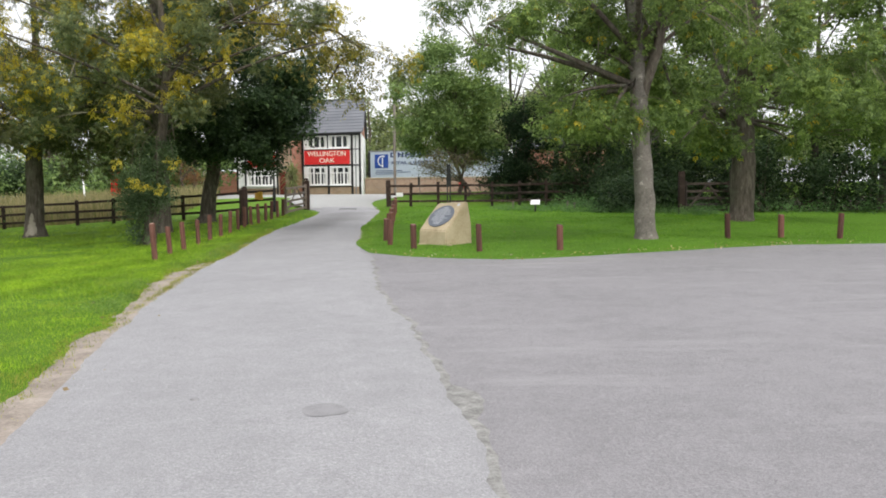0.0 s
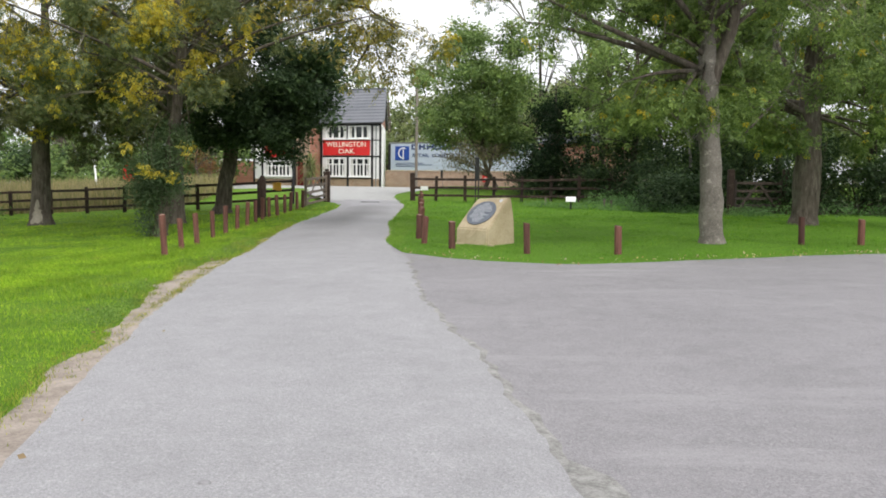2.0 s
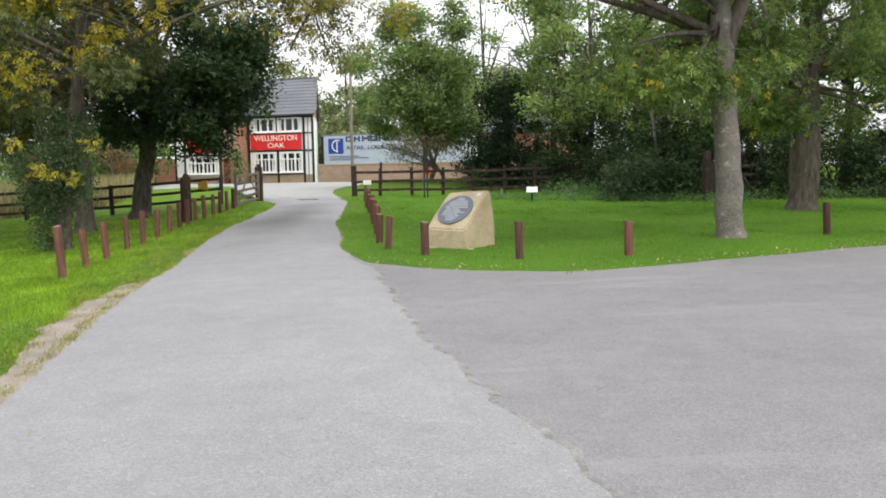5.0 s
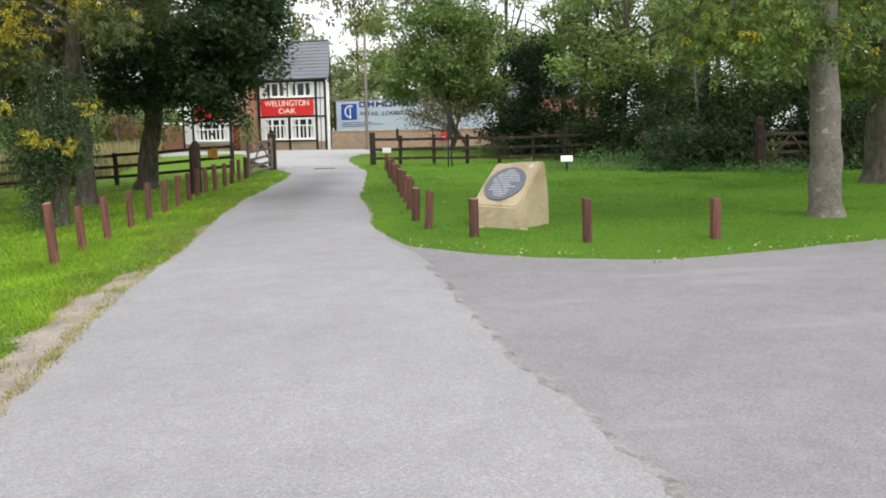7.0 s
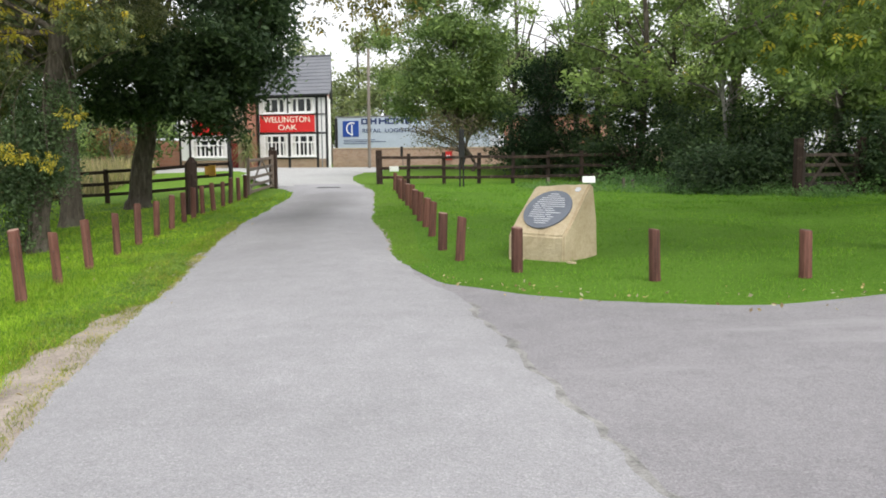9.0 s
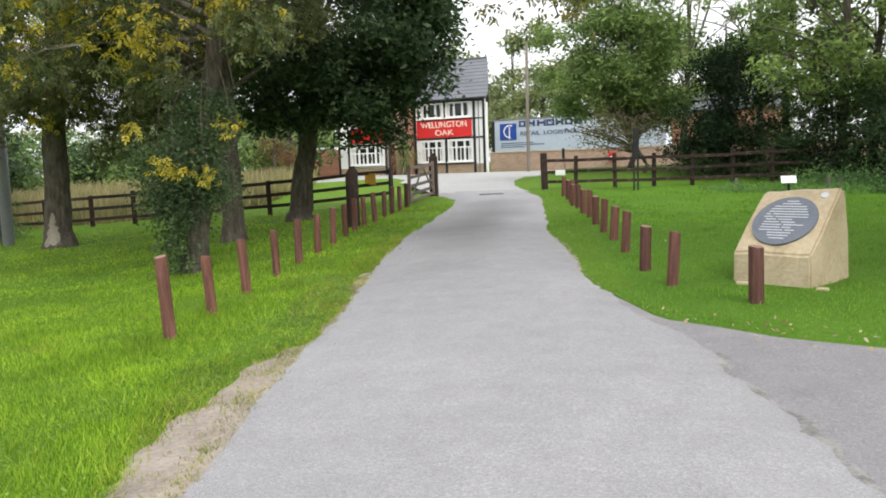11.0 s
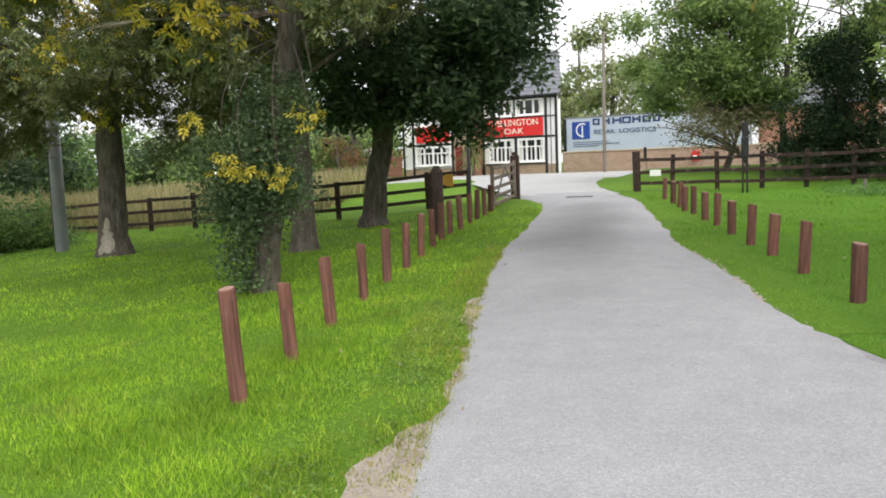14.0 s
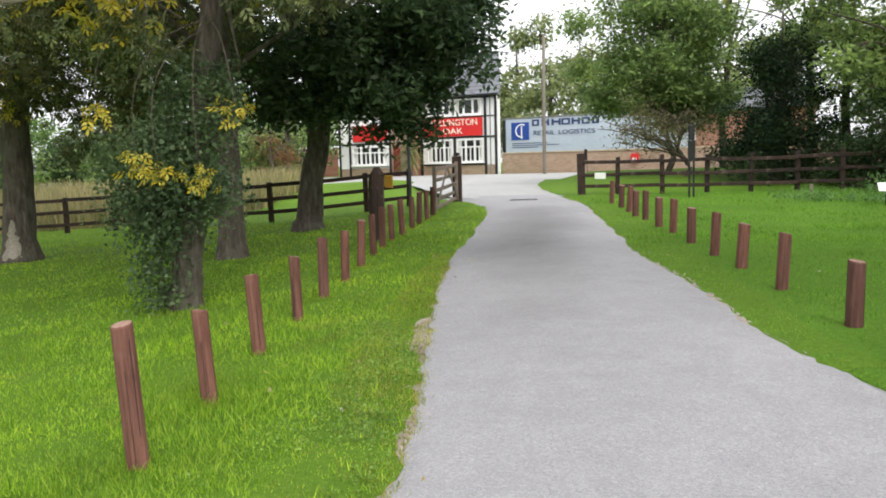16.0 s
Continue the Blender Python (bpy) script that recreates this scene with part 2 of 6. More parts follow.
M_BARK = mat("grey_brown_bark", bark_build, 0.92, 0.15)
M_BARK_PALE = speckled("pale_grey_bark", (0.075, 0.066, 0.055), (0.27, 0.245, 0.21), 2.6, 24, 0.92, 0.9, 0.04,
                       extra=lambda n, l, c: mix(n, l, ramp(n, l, noise_tex(n, l, 7, 5, 0.8), [(0.58, (0, 0, 0)), (0.64, (0.6, 0.6, 0.6))]), c, (0.46, 0.43, 0.37)))
M_BIRCH = speckled("birch_bark", (0.13, 0.12, 0.105), (0.38, 0.36, 0.33), 5, 30, 0.85, 0.5, 0.02)
M_BARE = speckled("bare_scarred_wood", (0.17, 0.145, 0.115), (0.42, 0.375, 0.31), 3, 24, 0.85, 0.5, 0.02)
M_TWIG_PALE = speckled("pale_twigs", (0.10, 0.09, 0.06), (0.26, 0.24, 0.17), 3, 20, 0.9)
M_TWIG = speckled("twigs", (0.05, 0.04, 0.03), (0.13, 0.11, 0.08), 3, 20, 0.9)


def wood(name, a, bcol, grain=26):
    def build(n, l, b, out):
        mp = n.new("ShaderNodeMapping")
        mp.inputs["Scale"].default_value = (1, 1, 0.1)
        l.new(coords(n), mp.inputs[0])
        oi = n.new("ShaderNodeObjectInfo")
        c = ramp(n, l, noise_tex(n, l, grain, 5, 0.7, mp.outputs[0]), [(0.3, a), (0.72, bcol)])
        c = mix(n, l, 0.6, c, ramp(n, l, oi.outputs["Random"], [(0, (0.2, 0.22, 0.25)), (0.2, (0.7, 0.7, 0.75)), (1, (1.3, 1.2, 1.15))]), "MULTIPLY")
        c = mix(n, l, ramp(n, l, noise_tex(n, l, 3.5, 3), [(0.58, (0, 0, 0)), (0.75, (0.5, 0.5, 0.5))]), c, (0.26, 0.19, 0.16))
        l.new(c, b.inputs["Base Color"])
        bump(n, l, b, noise_tex(n, l, grain * 1.5, 4, 0.7, mp.outputs[0]), 0.6, 0.01)
    return mat(name, build, 0.8, 0.25)


M_POST = wood("red_brown_stained_wood", (0.08, 0.034, 0.025), (0.205, 0.098, 0.074))
M_POSTEND = wood("sawn_post_top", (0.16, 0.10, 0.075), (0.30, 0.20, 0.16))
M_FENCE = wood("dark_stained_fence_wood", (0.018, 0.012, 0.009), (0.06, 0.038, 0.03))
M_OLD_DARK = wood("old_dark_gate_wood", (0.03, 0.024, 0.02), (0.085, 0.066, 0.054))
M_OLD = wood("weathered_grey_wood", (0.10, 0.08, 0.065), (0.24, 0.20, 0.17))


def brick_build(tone):
    def build(n, l, b, out):
        t = n.new("ShaderNodeTexBrick")
        mp = n.new("ShaderNodeMapping")
        mp.inputs["Rotation"].default_value = (radians(90), 0, 0)
        l.new(coords(n), mp.inputs[0]), l.new(mp.outputs[0], t.inputs["Vector"])
        t.inputs["Color1"].default_value, t.inputs["Color2"].default_value = (*tone[0], 1), (*tone[1], 1)
        t.inputs["Mortar"].default_value = (0.36, 0.32, 0.27, 1)
        t.inputs["Scale"].default_value, t.inputs["Mortar Size"].default_value = 1.0, 0.006
        t.inputs["Brick Width"].default_value, t.inputs["Row Height"].default_value = 0.225, 0.075
        c = mix(n, l, 0.4, t.outputs["Color"], ramp(n, l, noise_tex(n, l, 1.1, 4), [(0.3, (0.65, 0.62, 0.6)), (0.7, (1.2, 1.15, 1.1))]), "MULTIPLY")
        l.new(c, b.inputs["Base Color"])
    return build


M_BRICK = mat("buff_brick", brick_build(((0.30, 0.20, 0.13), (0.38, 0.27, 0.19))), 0.9)
M_BRICK_RED = mat("red_brick", brick_build(((0.32, 0.13, 0.085), (0.40, 0.19, 0.13))), 0.9)
M_WHITE = speckled("white_paint", (0.70, 0.70, 0.68), (0.82, 0.82, 0.80), 0.8, 12, 0.6, 0.05)
M_BLACK = speckled("black_paint", (0.012, 0.012, 0.013), (0.03, 0.03, 0.03), 1, 14, 0.5, 0.1)
M_RED = speckled("red_sign_paint", (0.50, 0.018, 0.018), (0.60, 0.028, 0.026), 0.7, 9, 0.45, 0.03)
M_DOOR = speckled("dark_red_door_paint", (0.13, 0.012, 0.012), (0.19, 0.02, 0.02), 0.7, 9, 0.45, 0.03)
M_SLATE = speckled("blue_grey_slate", (0.10, 0.105, 0.12), (0.17, 0.175, 0.19), 0.6, 8, 0.6, 0.3)
M_LETTER = speckled("cream_lettering", (0.72, 0.68, 0.55), (0.8, 0.76, 0.64), 2, 20, 0.5, 0.0)
M_BLUE = speckled("blue_paint", (0.012, 0.045, 0.24), (0.02, 0.07, 0.32), 0.8, 10, 0.4, 0.02)
M_NAVY = speckled("navy_lettering", (0.02, 0.035, 0.10), (0.04, 0.06, 0.16), 1, 10, 0.4, 0.0)
M_TRAILER = speckled("pale_blue_trailer_side", (0.38, 0.44, 0.52), (0.48, 0.54, 0.62), 0.5, 6, 0.4, 0.03)
M_CURTAIN = speckled("net_curtain", (0.55, 0.54, 0.50), (0.7, 0.69, 0.65), 2, 30, 0.9, 0.2)
M_STEEL = speckled("grey_galvanised_steel", (0.14, 0.145, 0.15), (0.25, 0.255, 0.26), 1.2, 18, 0.5, 0.1)
M_STONE = speckled("honey_sandstone", (0.35, 0.275, 0.165), (0.54, 0.45, 0.31), 2.4, 22, 0.85, 0.6, 0.02,
                   extra=lambda n, l, c: mix(n, l, ramp(n, l, noise_tex(n, l, 1.6, 4), [(0.55, (0, 0, 0)), (0.72, (0.5, 0.5, 0.5))]), c, (0.30, 0.24, 0.17)))
M_PLAQUE = speckled("grey_blue_slate_plaque", (0.10, 0.112, 0.14), (0.16, 0.175, 0.205), 3, 30, 0.45, 0.1)
M_ENGRAVE = speckled("pale_engraving", (0.42, 0.43, 0.45), (0.58, 0.59, 0.61), 5, 40, 0.7, 0.0)
M_AMBER = speckled("amber_sign", (0.55, 0.27, 0.02), (0.68, 0.36, 0.04), 2, 20, 0.5, 0.05)
M_POLE = wood("grey_telegraph_pole", (0.11, 0.10, 0.085), (0.2, 0.185, 0.16), 12)


def glass_build(n, l, b, out):
    b.inputs["Base Color"].default_value = (0.02, 0.022, 0.025, 1)
    b.inputs["Specular IOR Level"].default_value = 0.6


M_GLASS = mat("dark_window_glass", glass_build, 0.08, 0.6)


# ---- geometry helpers ----
def mesh_of(name, verts, faces, material, smooth=False):
    me = bpy.data.meshes.new(name)
    me.from_pydata([tuple(v) for v in verts], [], [tuple(f) for f in faces])
    me.materials.append(material)
    if smooth:
        me.polygons.foreach_set("use_smooth", [True] * len(me.polygons))
    me.update()
    return me


def quad_cloud(name, quads, material, second=None, which=None):
    """One mesh from an array of separate quads, N x 4 x 3; which marks those of the second material."""
    q = np.asarray(quads, dtype=np.float32)
    n = len(q)
    me = bpy.data.meshes.new(name)
    me.vertices.add(4 * n), me.loops.add(4 * n), me.polygons.add(n)
    me.vertices.foreach_set("co", q.reshape(-1))
    me.loops.foreach_set("vertex_index", np.arange(4 * n, dtype=np.int32))
    me.polygons.foreach_set("loop_start", np.arange(0, 4 * n, 4, dtype=np.int32))
    me.materials.append(material)
    if second:
        me.materials.append(second)
        me.polygons.foreach_set("material_index", np.asarray(which, dtype=np.int32))
    me.update(calc_edges=True)
    return me


def part(name, bm, material, parent=None, label=""):
    """Links a bmesh (or a mesh) as one object under a thing."""
    if isinstance(bm, bmesh.types.BMesh):
        me = bpy.data.meshes.new(name)
        bm.to_mesh(me)
        bm.free()
        me.materials.append(material)
    else:
        me = bm
    ob = new(name, me)
    ob.parent = parent
    return tagged(ob, label) if label else ob


def thing(name, place, label, category, group="", turn=0.0, kind=""):
    ob = new(name)
    ob.matrix_world = pose(*place, 0, 0, turn)
    return tagged(ob, label, category, group, kind)


def box(x0, x1, y0, y1, z0, z1, bevel=0.0, bm=None):
    own = bm is None
    bm = bm or bmesh.new()
    m = Matrix.Translation(((x0 + x1) / 2, (y0 + y1) / 2, (z0 + z1) / 2)) @ Matrix.Diagonal((abs(x1 - x0), abs(y1 - y0), abs(z1 - z0), 1))
    bmesh.ops.create_cube(bm, size=1, matrix=m)
    if bevel and own:
        bmesh.ops.bevel(bm, geom=bm.edges[:], offset=bevel, segments=1, affect="EDGES")
    return bm


def smoothstep(a, b, x):
    t = min(1.0, max(0.0, (x - a) / (b - a)))
    return t * t * (3 - 2 * t)


def soft(v, k):
    return 0.5 * (v + math.sqrt(v * v + k * k))


def G(x, y):
    """Height of the ground: a slow rise up to the road, a fall to the lower lawn."""
    z = 0.02 * (soft(y - 14, 3) - soft(y - 62, 4))
    e = 3.2 + 2.8 * smoothstep(18, 40, y)
    z -= 0.055 * min(soft(-x - e, 1), 18) * (1 - smoothstep(42, 60, y))
    return z + 0.012 * min(soft(x - 1, 2), 25)


def tubes(paths, sides=7):
    """Verts and faces of tapered tubes; a path is a list of (point, radius)."""
    verts, faces = [], []
    for path in paths:
        start = len(verts)
        for i, (p, r) in enumerate(path):
            a = Vector(path[max(0, i - 1)][0])
            b = Vector(path[min(len(path) - 1, i + 1)][0])
            d = (b - a).normalized()
            u = d.orthogonal().normalized() if abs(d.z) < 0.9 else Vector((1, 0, 0)).cross(d).normalized()
            w = d.cross(u)
            for k in range(sides):
                t = 2 * math.pi * k / sides
                verts.append(Vector(p) + r * (math.cos(t) * u + math.sin(t) * w))
        for i in range(len(path) - 1):
            for k in range(sides):
                a, b = start + i * sides + k, start + i * sides + (k + 1) % sides
                faces.append((a, b, b + sides, a + sides))
        faces.append(tuple(start + (len(path) - 1) * sides + k for k in range(sides)))
    return verts, faces


def leaves(rng, centres, per, spread, size, droop=0.3, narrow=0.42):
    """Small pointed leaves scattered about the centres: N x 4 x 3."""
    c = np.repeat(np.asarray(centres, dtype=np.float64), per, axis=0)
    n = len(c)
    c = c + rng.normal(0, 1, (n, 3)) * np.array([spread, spread, spread * 0.8])
    d = rng.normal(0, 1, (n, 3))
    d[:, 2] = d[:, 2] * 0.6 - droop
    d /= np.linalg.norm(d, axis=1)[:, None]
    w = np.cross(d, rng.normal(0, 1, (n, 3)) * np.array([0.7, 0.7, 1.0]) + np.array([0, 0, 0.6]))
    w /= np.linalg.norm(w, axis=1)[:, None] + 1e-9
    s = (size * rng.uniform(0.6, 1.25, n))[:, None]
    mid = c + d * s * 0.45
    return np.stack([c, mid + w * s * narrow * 0.5, c + d * s, mid - w * s * narrow * 0.5], axis=1)


def in_blobs(rng, blobs, n, shell=0.55):
    """n points in a union of ellipsoids (x, y, z, rx, ry, rz), thicker towards their skins."""
    b = np.asarray(blobs, dtype=np.float64)
    vol = (b[:, 3] * b[:, 4] * b[:, 5]) ** 0.72
    k = rng.choice(len(b), n, p=vol / vol.sum())
    d = rng.normal(0, 1, (n, 3))
    d /= np.linalg.norm(d, axis=1)[:, None]
    r = rng.uniform(shell ** 3, 1, n) ** (1 / 3)
    lump = 1 + 0.18 * np.sin(d[:, 0] * 5 + k) * np.cos(d[:, 1] * 4 + 2 * k) + rng.normal(0, 0.07, n)
    return b[k, :3] + d * (r * lump)[:, None] * b[k, 3:]


def in_boughs(rng, blobs, clusters, shell, size=0.75, per=13):
    """Leaf clusters gathered into flattened boughs, with gaps between them."""
    nb = max(8, clusters // per)
    c = in_blobs(rng, blobs, nb, shell)
    k = rng.integers(0, nb, clusters)
    r = rng.uniform(0.6, 1.25, nb)[k] * size
    d = rng.normal(0, 1, (clusters, 3))
    d /= np.linalg.norm(d, axis=1)[:, None]
    d *= rng.uniform(0.25, 1, clusters)[:, None] ** 0.5
    return c[k] + d * np.stack([r, r, r * 0.55], axis=1)


def pinnate(rng, centres, per, spread, size, droop, turn=None):
    """Ash leaves: a drooping stalk with two pairs of leaflets and an end one; turn: the chance of gold at a place."""
    c = np.repeat(np.asarray(centres, dtype=np.float64), per, axis=0)
    n = len(c)
    c = c + rng.normal(0, 1, (n, 3)) * spread
    d = rng.normal(0, 1, (n, 3))
    d[:, 2] = d[:, 2] * 0.5 - droop
    d /= np.linalg.norm(d, axis=1)[:, None]
    w = np.cross(d, rng.normal(0, 0.5, (n, 3)) + np.array([0, 0, 1.0]))
    w /= np.linalg.norm(w, axis=1)[:, None] + 1e-9
    L = (size * rng.uniform(0.7, 1.25, n))[:, None]
    out = []
    for at, side in ((0.35, -1), (0.35, 1), (0.7, -1), (0.7, 1), (0.9, 0)):
        o = c + d * L * at
        v = d * (0.45 if side else 1.0) + w * side * 0.9
        v = v / np.linalg.norm(v, axis=1)[:, None] + np.array([0, 0, -0.25])
        x = np.cross(v, np.cross(d, w))
        x /= np.linalg.norm(x, axis=1)[:, None] + 1e-9
        s = L * 0.55
        m = o + v * s * 0.5
        out.append(np.stack([o, m + x * s * 0.23, o + v * s, m - x * s * 0.23], axis=1))
    if turn is None:
        return np.concatenate(out)
    gold = rng.uniform(0, 1, n) < np.array([turn(*p) for p in c])
    return np.concatenate(out), np.tile(gold, 5)


def tree(name, base, label, trunk_path, blobs, clusters, per, size, leaf_mat, seed, limbs=14, spread=0.34, droop=0.3, group="", shell=0.45, flare=1.35, limb_z=None, fine=False, ash=False, bough=0.75, bark=None, gold=None, stems=130):
    """trunk_path: (dx, dy, z, radius) from the base up; blobs: the crown's masses, in the tree's own place."""
    rng = np.random.default_rng(seed)
    z0 = G(*base)
    t = thing(name, (base[0], base[1], z0), label, "tree", group)
    steps = []
    for i in range(len(trunk_path) - 1):
        a, b = trunk_path[i], trunk_path[i + 1]
        for j in range(5):
            f = j / 5
            p = [a[k] + (b[k] - a[k]) * f for k in range(4)]
            steps.append(((p[0] + rng.normal(0, 0.012), p[1] + rng.normal(0, 0.012), p[2]), p[3] * rng.uniform(0.95, 1.06)))
    steps.append((trunk_path[-1][:3], trunk_path[-1][3]))
    foot = steps[0]
    steps = [((foot[0][0], foot[0][1], -0.25), foot[1] * (flare + 0.15)), (foot[0], foot[1] * flare), ((foot[0][0], foot[0][1], 0.18), foot[1] * (1 + (flare - 1) * 0.4))] + steps[1:]
    top = [s for s in steps if s[0][2] > (limb_z if limb_z else trunk_path[1][2] * 0.9)]
    paths = []
    ends = in_blobs(rng, blobs, limbs, 0.5)
    for e in ends:
        low = [s for s in top if s[0][2] < e[2] - 0.35 * math.hypot(e[0] - s[0][0], e[1] - s[0][1])]
        s = low[rng.integers(len(low) // 2, len(low))] if low else top[rng.integers(0, min(6, len(top)))]
        a, e = Vector(s[0]), Vector(e)
        mid = a.lerp(e, 0.5) + Vector((rng.normal(0, 0.25), rng.normal(0, 0.25), 0.35 + rng.normal(0, 0.2)))
        r = min(s[1] * 0.42, 0.03 + 0.016 * (e - a).length)
        line = []
        for q in range(7):
            u = q / 6
            p = a.lerp(mid, u).lerp(mid.lerp(e, u), u)
            line.append((p, r * (1 - 0.85 * u) + 0.006))
        paths.append(line)
    v, f = tubes([steps], 14)
    if fine:
        for line in paths:
            lv, lf = tubes([line], 6)
            part("limb", mesh_of("limb", lv, lf, M_BARK, True), None, t)
    else:
        lv, lf = tubes(paths, 5)
        f += [tuple(i + len(v) for i in q) for q in lf]
        v += lv
    part("trunk", mesh_of("trunk", v, f, bark or M_BARK, True), None, t)
    cs = in_boughs(rng, blobs, clusters, shell, bough)
    twigs = []
    nodes = np.array([tuple(p) for line in paths for p, r in line[2:]])
    for c in cs[:: max(1, clusters // stems)]:
        k = np.argmin(((nodes - c) ** 2).sum(axis=1))
        a, e = Vector(nodes[k]), Vector(c)
        if (e - a).length < 2.6:
            twigs.append([(a, 0.014), (a.lerp(e, 0.5) + Vector((0, 0, 0.1)), 0.009), (e, 0.004)])
    if twigs:
        v, f = tubes(twigs, 3)
        tagged(part("fine_branching", mesh_of("fine_branching", v, f, M_TWIG_PALE if ash else M_TWIG), None, t), kind="stuff")
    if ash:
        def turned(x, y, z):
            low, high, most = gold or (0, 1, 0.04)
            return most * smoothstep(low, high, z) * smoothstep(-0.05, 0.35, noise.noise((x * 0.8, y * 0.8, z * 0.8 + seed)) + 0.12)
        foliage, which = pinnate(rng, cs, per, spread, size, droop, turned)
        part("crown", quad_cloud("crown", foliage, leaf_mat, M_GOLD, which), None, t)
    else:
        part("crown", quad_cloud("crown", leaves(rng, cs, per, spread, size, droop), leaf_mat), None, t)
    return t


def shrub(name, base, label, blobs, clusters, per, size, leaf_mat, seed, category="bush", group="", spread=0.25, droop=0.2, shell=0.5):
    rng = np.random.default_rng(seed)
    t = thing(name, (base[0], base[1], G(*base)), label, category, group)
    cs = in_boughs(rng, blobs, clusters, shell, 0.4, 9)
    cs[:, 2] = np.maximum(cs[:, 2], 0.05)
    stems = []
    for e in cs[:: max(1, clusters // 14)]:
        stems.append([((rng.normal(0, 0.2), rng.normal(0, 0.2), -0.1), 0.03), ((e[0] * 0.5, e[1] * 0.5, e[2] * 0.6), 0.02), (tuple(e), 0.006)])
    v, f = tubes(stems, 4)
    tagged(part("fine_branching", mesh_of("fine_branching", v, f, M_TWIG), None, t), kind="stuff")
    part("foliage", quad_cloud("foliage", leaves(rng, cs, per, spread, size, droop), leaf_mat), None, t)
    return t


# ---- ground, lane, car park ----
LEFT_Y = [-45, 0, 5, 6.3, 7.7, 9.6, 11.7, 14, 17, 19, 20.5, 22.5, 25.5, 28, 32, 34.5, 36.2, 38, 40]
LEFT_X = [-2.2, -2.25, -2.38, -2.7, -3.03, -3.41, -3.86, -4.21, -4.51, -4.64, -4.79, -4.99, -5.11, -5.03, -5.02, -5.2, -5.6, -6.3, -7.4]
TURF_Y = [-45, 0, 5.6, 6.9, 8.5, 9.5, 10.8, 12.8, 13.8, 14.6, 15.5, 16.2, 16.8, 17.4, 19.2, 20.0, 20.8, 21.5, 25]
TURF_X = [-2.65, -2.65, -2.88, -3.12, -3.5, -3.66, -4.0, -4.40, -4.60, -4.76, -4.79, -4.74, -4.63, -4.55, -4.68, -4.95, -4.97, -4.9, -5.12]
SEAM_Y = [-45, 0, 4, 5, 5.7, 6.3, 7.1, 8.4, 10.3, 11.5, 13.5, 15, 16.8, 18.5, 19.4]
SEAM_X = [0.8, 0.7, 0.52, 0.46, 0.36, 0.18, 0.12, -0.08, -0.45, -0.72, -0.99, -1.13, -1.36, -1.74, -1.9]
RIGHT_Y = [19.4, 20.3, 22.4, 24.6, 27, 30.7, 35, 37.4, 42.3, 46, 49.3]
RIGHT_X = [-1.9, -2.02, -2.12, -2.4, -2.45, -2.54, -2.66, -3.1, -3.75, -3.9, -3.6]
LAWN_X = [-1.9, -1.8, -1.45, -0.62, 0.15, 1.0, 1.7, 2.35, 3.3, 4.6, 6.0, 7.5, 9.4, 14, 20, 30, 60]
LAWN_Y = [19.4, 19.0, 17.75, 16.95, 16.5, 16.2, 16.15, 16.3, 16.65, 17.08, 17.6, 17.98, 17.85, 17.2, 17.0, 17.2, 18]


def ragged(s, seed, amp):
    return amp * (noise.noise((s * 1.3, seed, 0)) + 0.6 * noise.noise((s * 4.1, seed, 5)) + 0.35 * noise.noise((s * 11, seed, 9)))


def left_x(y):
    return float(np.interp(y, LEFT_Y, LEFT_X)) + ragged(y, 1.5, 0.05)


def turf_x(y):
    return min(float(np.interp(y, TURF_Y, TURF_X)) + ragged(y, 3.5, 0.13) + 0.05 * noise.noise((y * 23, 4, 4)), left_x(y) + 0.02) if y < 25 else left_x(y) + 0.02


def seam_x(y):
    return float(np.interp(y, SEAM_Y, SEAM_X)) + ragged(y, 7.5, 0.09)


def right_x(y):
    return float(np.interp(y, RIGHT_Y, RIGHT_X)) + ragged(y, 9.5, 0.05) if y > 19.4 else seam_x(y)


def lawn_y(x):
    return float(np.interp(x, LAWN_X, LAWN_Y)) + ragged(x, 11.5, 0.05)


def rows_mesh(name, rows, material):
    verts = [p for r in rows for p in r]
    w = len(rows[0])
    faces = [(i * w + j, i * w + j + 1, (i + 1) * w + j + 1, (i + 1) * w + j) for i in range(len(rows) - 1) for j in range(w - 1)]
    return mesh_of(name, verts, faces, material, True)


def setting(name, me, label, category):
    return tagged(new(name, me), label, category, "", "structure")


def spaced(a, b, first, growth):
    out, d = [a], first
    s = 1 if b > a else -1
    while (b - out[-1]) * s > d:
        out.append(out[-1] + s * d)
        d *= growth
    return out + [b]


def lane_ys(a, b, near=26):
    out, y = [], a
    while y < b:
        out.append(y)
        y += 0.12 if 2 < y < near else 0.3 if 0 <= y < 50 else 1.5
    return out + [b]


# one earth sheet under everything, out to the horizon
gx = sorted(set([-x for x in spaced(0, 900, 2, 1.25)] + spaced(0, 900, 2, 1.25)))
gy = sorted(set([-x for x in spaced(0, 900, 2, 1.25)] + spaced(0, 900, 2, 1.1)))
setting("ground", rows_mesh("ground", [[(x, y, G(x, y) - 0.07) for x in gx] for y in gy], M_GRASS), "rough green ground out to the horizon", "ground")

ys = lane_ys(-45, 39)
setting("road_lane", rows_mesh("road_lane", [[(left_x(y) + (right_x(y) - left_x(y)) * k / 16, y, G(left_x(y) + (right_x(y) - left_x(y)) * k / 16, y) + 0.03 * (1 - (k / 8 - 1) ** 4)) for k in range(17)] for y in ys], M_LANE), "pale worn single-track tarmac lane", "lane")

xs = spaced(-2.1, 60, 0.08, 1.02)


